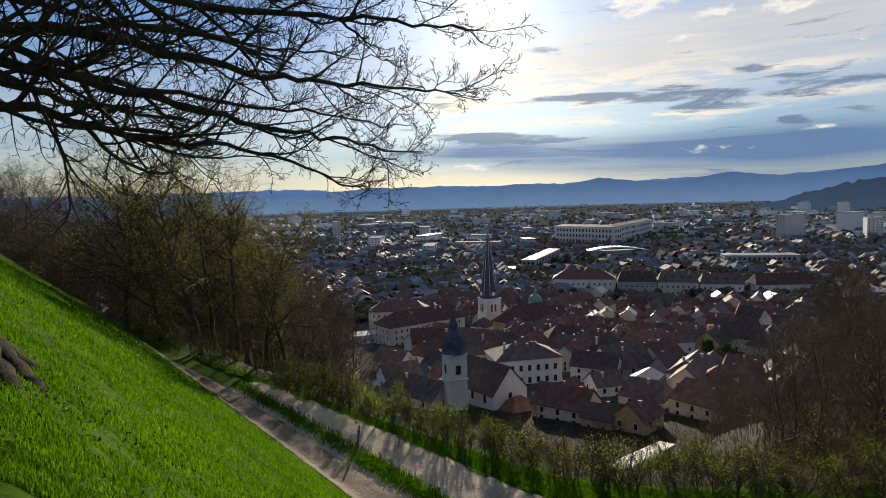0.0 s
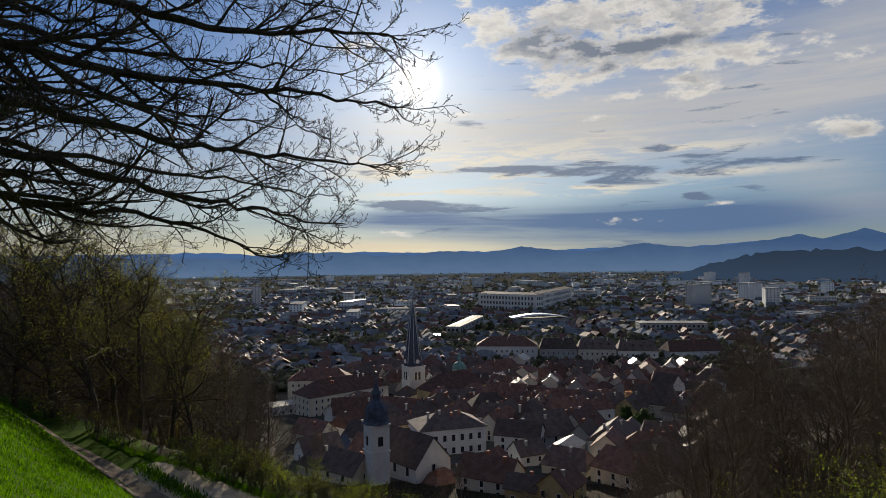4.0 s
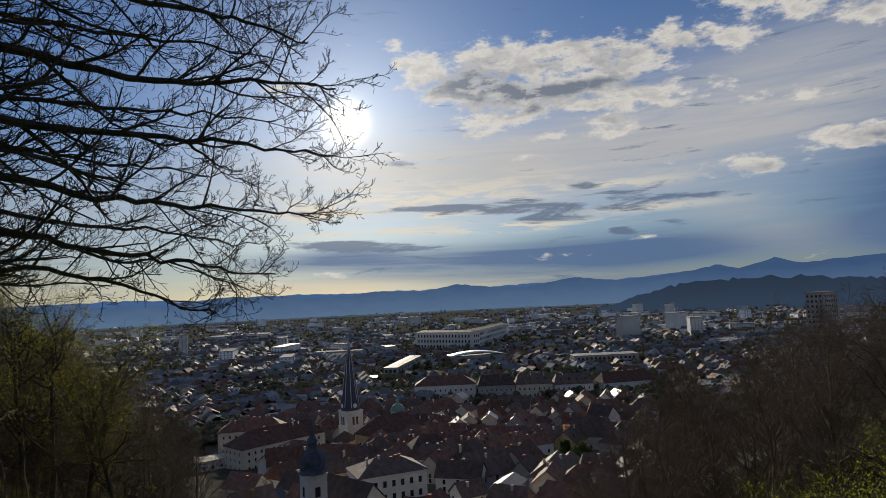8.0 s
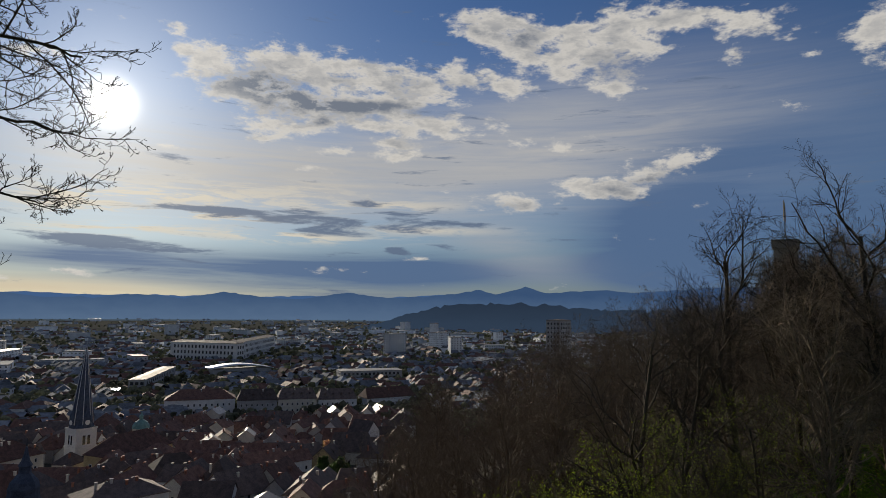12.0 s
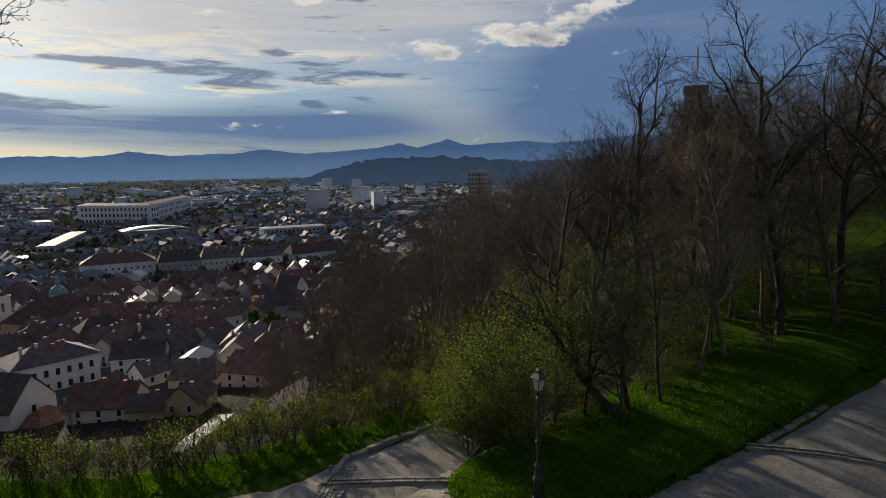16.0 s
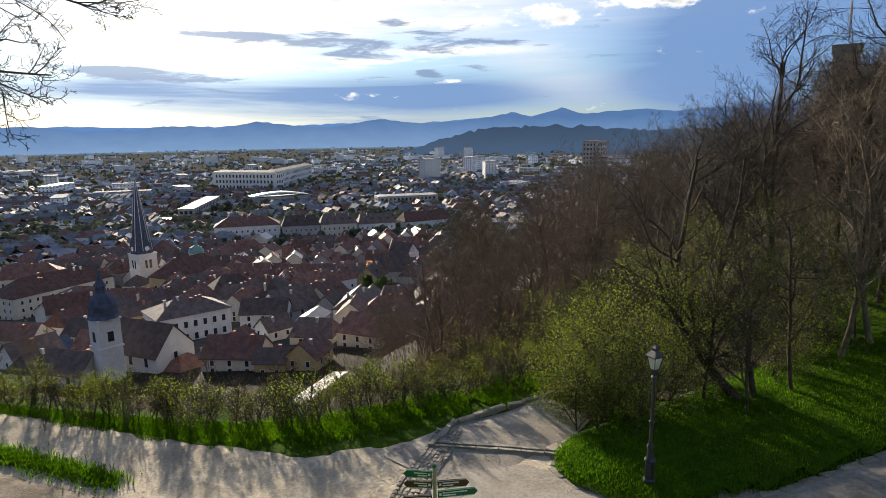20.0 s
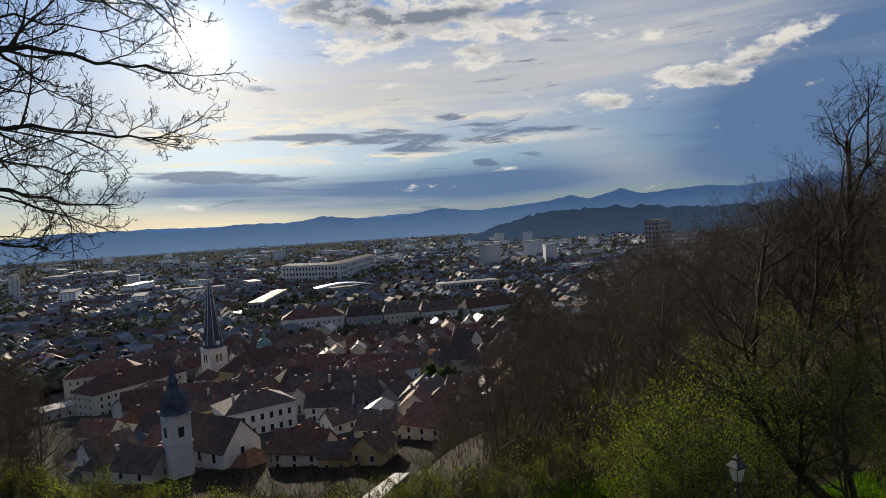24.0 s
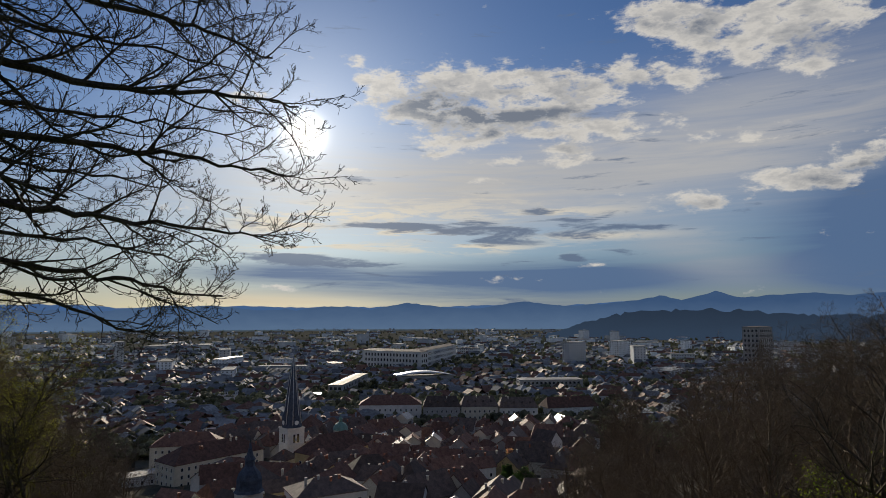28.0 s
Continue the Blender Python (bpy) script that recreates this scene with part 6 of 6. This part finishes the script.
def fallen_leaves():
    rng = np.random.default_rng(51)
    pts = []
    for _ in range(1100):
        a, r = rng.uniform(0, 6.283), abs(rng.normal(0, 2.0))
        x, y = -5.0 + r * math.cos(a), 5.6 + r * math.sin(a)
        pts.append(Vector((x, y, land1(x, y) + 0.03)))
    v, f = leaf_cards(rng, pts, 0.022, 1, 0.01)
    tagged(new("fallen_leaves", mesh_of("fallen_leaves", v, f, LITTER)), "dry brown leaves strewn under the beech", "fallen leaves", kind="stuff")


fallen_leaves()


def verge_grass():
    rng = np.random.default_rng(25)
    n = 95000
    x = rng.uniform(-16, 13, n)
    hy = np.interp(x, HEDGE_X, HEDGE_Y)
    wide = np.interp(x, (-16, -5, 0, 5, 8, 13), (0.6, 1.1, 2.0, 2.6, 2.0, 0.8))
    ragged = 0.75 + 0.5 * np.array([noise.noise((a * 1.3, 4, 2)) + 0.6 * noise.noise((a * 4.1, 1, 2)) for a in x])
    y = hy + 0.1 - (rng.random(n) ** 1.2 - 0.12) * wide * ragged
    blades("grass_verge", (x, y, land(x, y)), 0.07, "rough green grass verge under the hedge", 26)
    # the strip between track and gravel
    m = 9000
    t = rng.random(m)
    x = np.interp(t, (0, 0.5, 1), (-11.5, -4.2, -1.2)) + rng.normal(0, 0.18, m)
    y = np.interp(t, (0, 0.5, 1), (27.2, 19.3, 16.0)) + rng.normal(0, 0.22, m)
    blades("grass_strip", (x, y, land(x, y) + 0.06), 0.11, "narrow grass strip between track and road", 27)
    m = 60000
    x, y = 8.5 + 14 * rng.random(m) ** 1.6, rng.uniform(7, 12.4, m)
    ok = np.array([inside(a, b) for a, b in zip(x, y)])
    x, y = x[ok], y[ok]
    blades("grass_wedge", (x, y, land(x, y) + np.array([wedge_rise(a, b) for a, b in zip(x, y)])), 0.06, "bright mown grass on the wedge by the lamp", 28)


verge_grass()


def slope_brush():
    """Dry stems and brambles that cover the slope below the hedge."""
    rng = np.random.default_rng(33)
    n = 160000
    az = np.radians(rng.uniform(-16, 50, n))
    d = np.exp(rng.uniform(math.log(17), math.log(175), n))
    x, y = d * np.sin(az), d * np.cos(az)
    ok = y > np.interp(x, HEDGE_X, HEDGE_Y) + 0.5
    x, y, d = x[ok], y[ok], d[ok]
    blades("slope_brush", (x, y, land(x, y)), np.clip(0.016 * d, 0.3, 1.8) * np.where(np.degrees(np.arctan2(x, y)) < 24, 0.55, 1.0), "brown dry stems and brambles covering the slope", 34, BARK_BROWN, 0.22, "brush")


slope_brush()


# ---------------------------------------------------------------- landmarks beyond the wood
def castle_tower():
    p = bearing(59.2, 118)
    root = thing("castle_tower", pose(p.x, p.y, -12, 0, 0, 30), "castle tower with a flat top and two flags above the trees", "tower")
    bm = bmesh.new()
    box(bm, -1.8, -1.8, 0, 1.8, 1.8, 23.0)
    part("wall", bm, STONE, root)
    bm = bmesh.new()
    box(bm, -2.05, -2.05, 23.0, 2.05, 2.05, 24.4)
    part("parapet", bm, STONE, root)
    for dx, mat, label in ((-1.9, OCHRE, "yellow flag"), (2.3, BRICK, "red flag")):
        bm = bmesh.new()
        lathe(bm, [(0.07, 25), (0.05, 31)], 6, dx, 0)
        pole = part("flagpole", bm, STEEL, root)
        v = [(dx + 0.05 + 0.1 * i, 0.15 * math.sin(i * 1.1), 31 - z - 0.12 * i) for i in range(8) for z in (0, 2.6)]
        flag = part("flag", mesh_of("flag", v, [(i * 2, i * 2 + 1, i * 2 + 3, i * 2 + 2) for i in range(7)], mat), None, pole, label)


castle_tower()
p = bearing(40.6, 640)
house(p.x, p.y, 22, 16, 63, 20, GREY, ROOF_DARK, "hip", 6, "tall grey tower block with a dark top storey", 14, 6, 4, name="tower_block", chimneys=0, category="building", z=-72, win=(2.0, 2.2))
p = bearing(23.4, 650)
house(p.x, p.y, 64, 22, 14, -10, GREY, ROOF_PALE, "hip", 4, "broad grey library-like block with a pale flat roof", 3, 14, 4, name="flat_block", chimneys=0, category="building", win=(2.4, 2.4))


def arena():
    root = thing("arched_hall", pose(150, 700, -76, 0, 0, 5), "long hall under a bright curved metal roof", "hall")
    verts, faces = [], []
    for i in range(13):
        f = i / 12
        for y in (-14, 14):
            verts.append((-33 + 66 * f, y, 10 + 5.5 * math.sin(math.pi * (0.12 + 0.82 * f))))
            verts.append((-33 + 66 * f, y, 9.4 + 5.5 * math.sin(math.pi * (0.12 + 0.82 * f))))
    for i in range(12):
        a = i * 4
        faces += [(a, a + 4, a + 6, a + 2), (a + 1, a + 3, a + 7, a + 5), (a, a + 1, a + 5, a + 4), (a + 2, a + 6, a + 7, a + 3)]
    part("roof", mesh_of("roof", verts, faces, PARAPET, smooth=True), None, root)
    bm = bmesh.new()
    box(bm, -31, -12, 0, 31, 12, 11)
    part("wall", bm, GREY, root)


arena()
BLOOM = tree_kind(91, 11, WILD, 0.16, BARK, BLOSSOM, 0.16, 3, 2, spread=0.3, share=0.5)
plant(BLOOM, 110, 300, 1.0, 20, "blossom_tree", "tree in full pink blossom above the roofs", "tree", "town trees", z=-75)
FIR = tree_kind(95, 12, WILD, 0.2, BARK, LEAF_DARK, 0.2, 4, 2, spread=0.35, share=0.8)
for x, y, s in ((92, 262, 0.65), (84, 240, 0.6), (94, 248, 0.7), (78, 222, 0.6), (86, 228, 0.65), (100, 256, 0.6)):
    plant(FIR, x, y, s, x * 31, "evergreen_tree", "dark evergreen tree in a garden at the wood's foot", "tree", "town trees", z=float(town_z(x, y)))


def pebbles():
    """Loose stones on the worn roads."""
    rng = np.random.default_rng(61)
    verts, faces = [], []
    for _ in range(2200):
        t = rng.random()
        x = -6 + 16 * t
        y = float(np.interp(x, (-6, 0, 4, 7, 10), (22.3, 16.2, 12.8, 11.6, 10.0))) + rng.normal(0, 1.3)
        if inside(x, y) or y > np.interp(x, HEDGE_X, HEDGE_Y) - 1.6:
            continue
        z, s, n = land1(x, y) + 0.09, rng.uniform(0.008, 0.026), len(verts)
        for dx, dy, dz in ((1, 0, 0), (0, 1, 0), (-1, 0, 0), (0, -1, 0), (0, 0, 0.7)):
            verts.append((x + dx * s * rng.uniform(0.7, 1.3), y + dy * s * rng.uniform(0.7, 1.3), z + dz * s))
        faces += [(n, n + 1, n + 4), (n + 1, n + 2, n + 4), (n + 2, n + 3, n + 4), (n + 3, n, n + 4)]
    tagged(new("loose_stones", mesh_of("loose_stones", verts, faces, GRAVEL)), "loose small stones scattered over the gravel", "stones", kind="stuff")


pebbles()
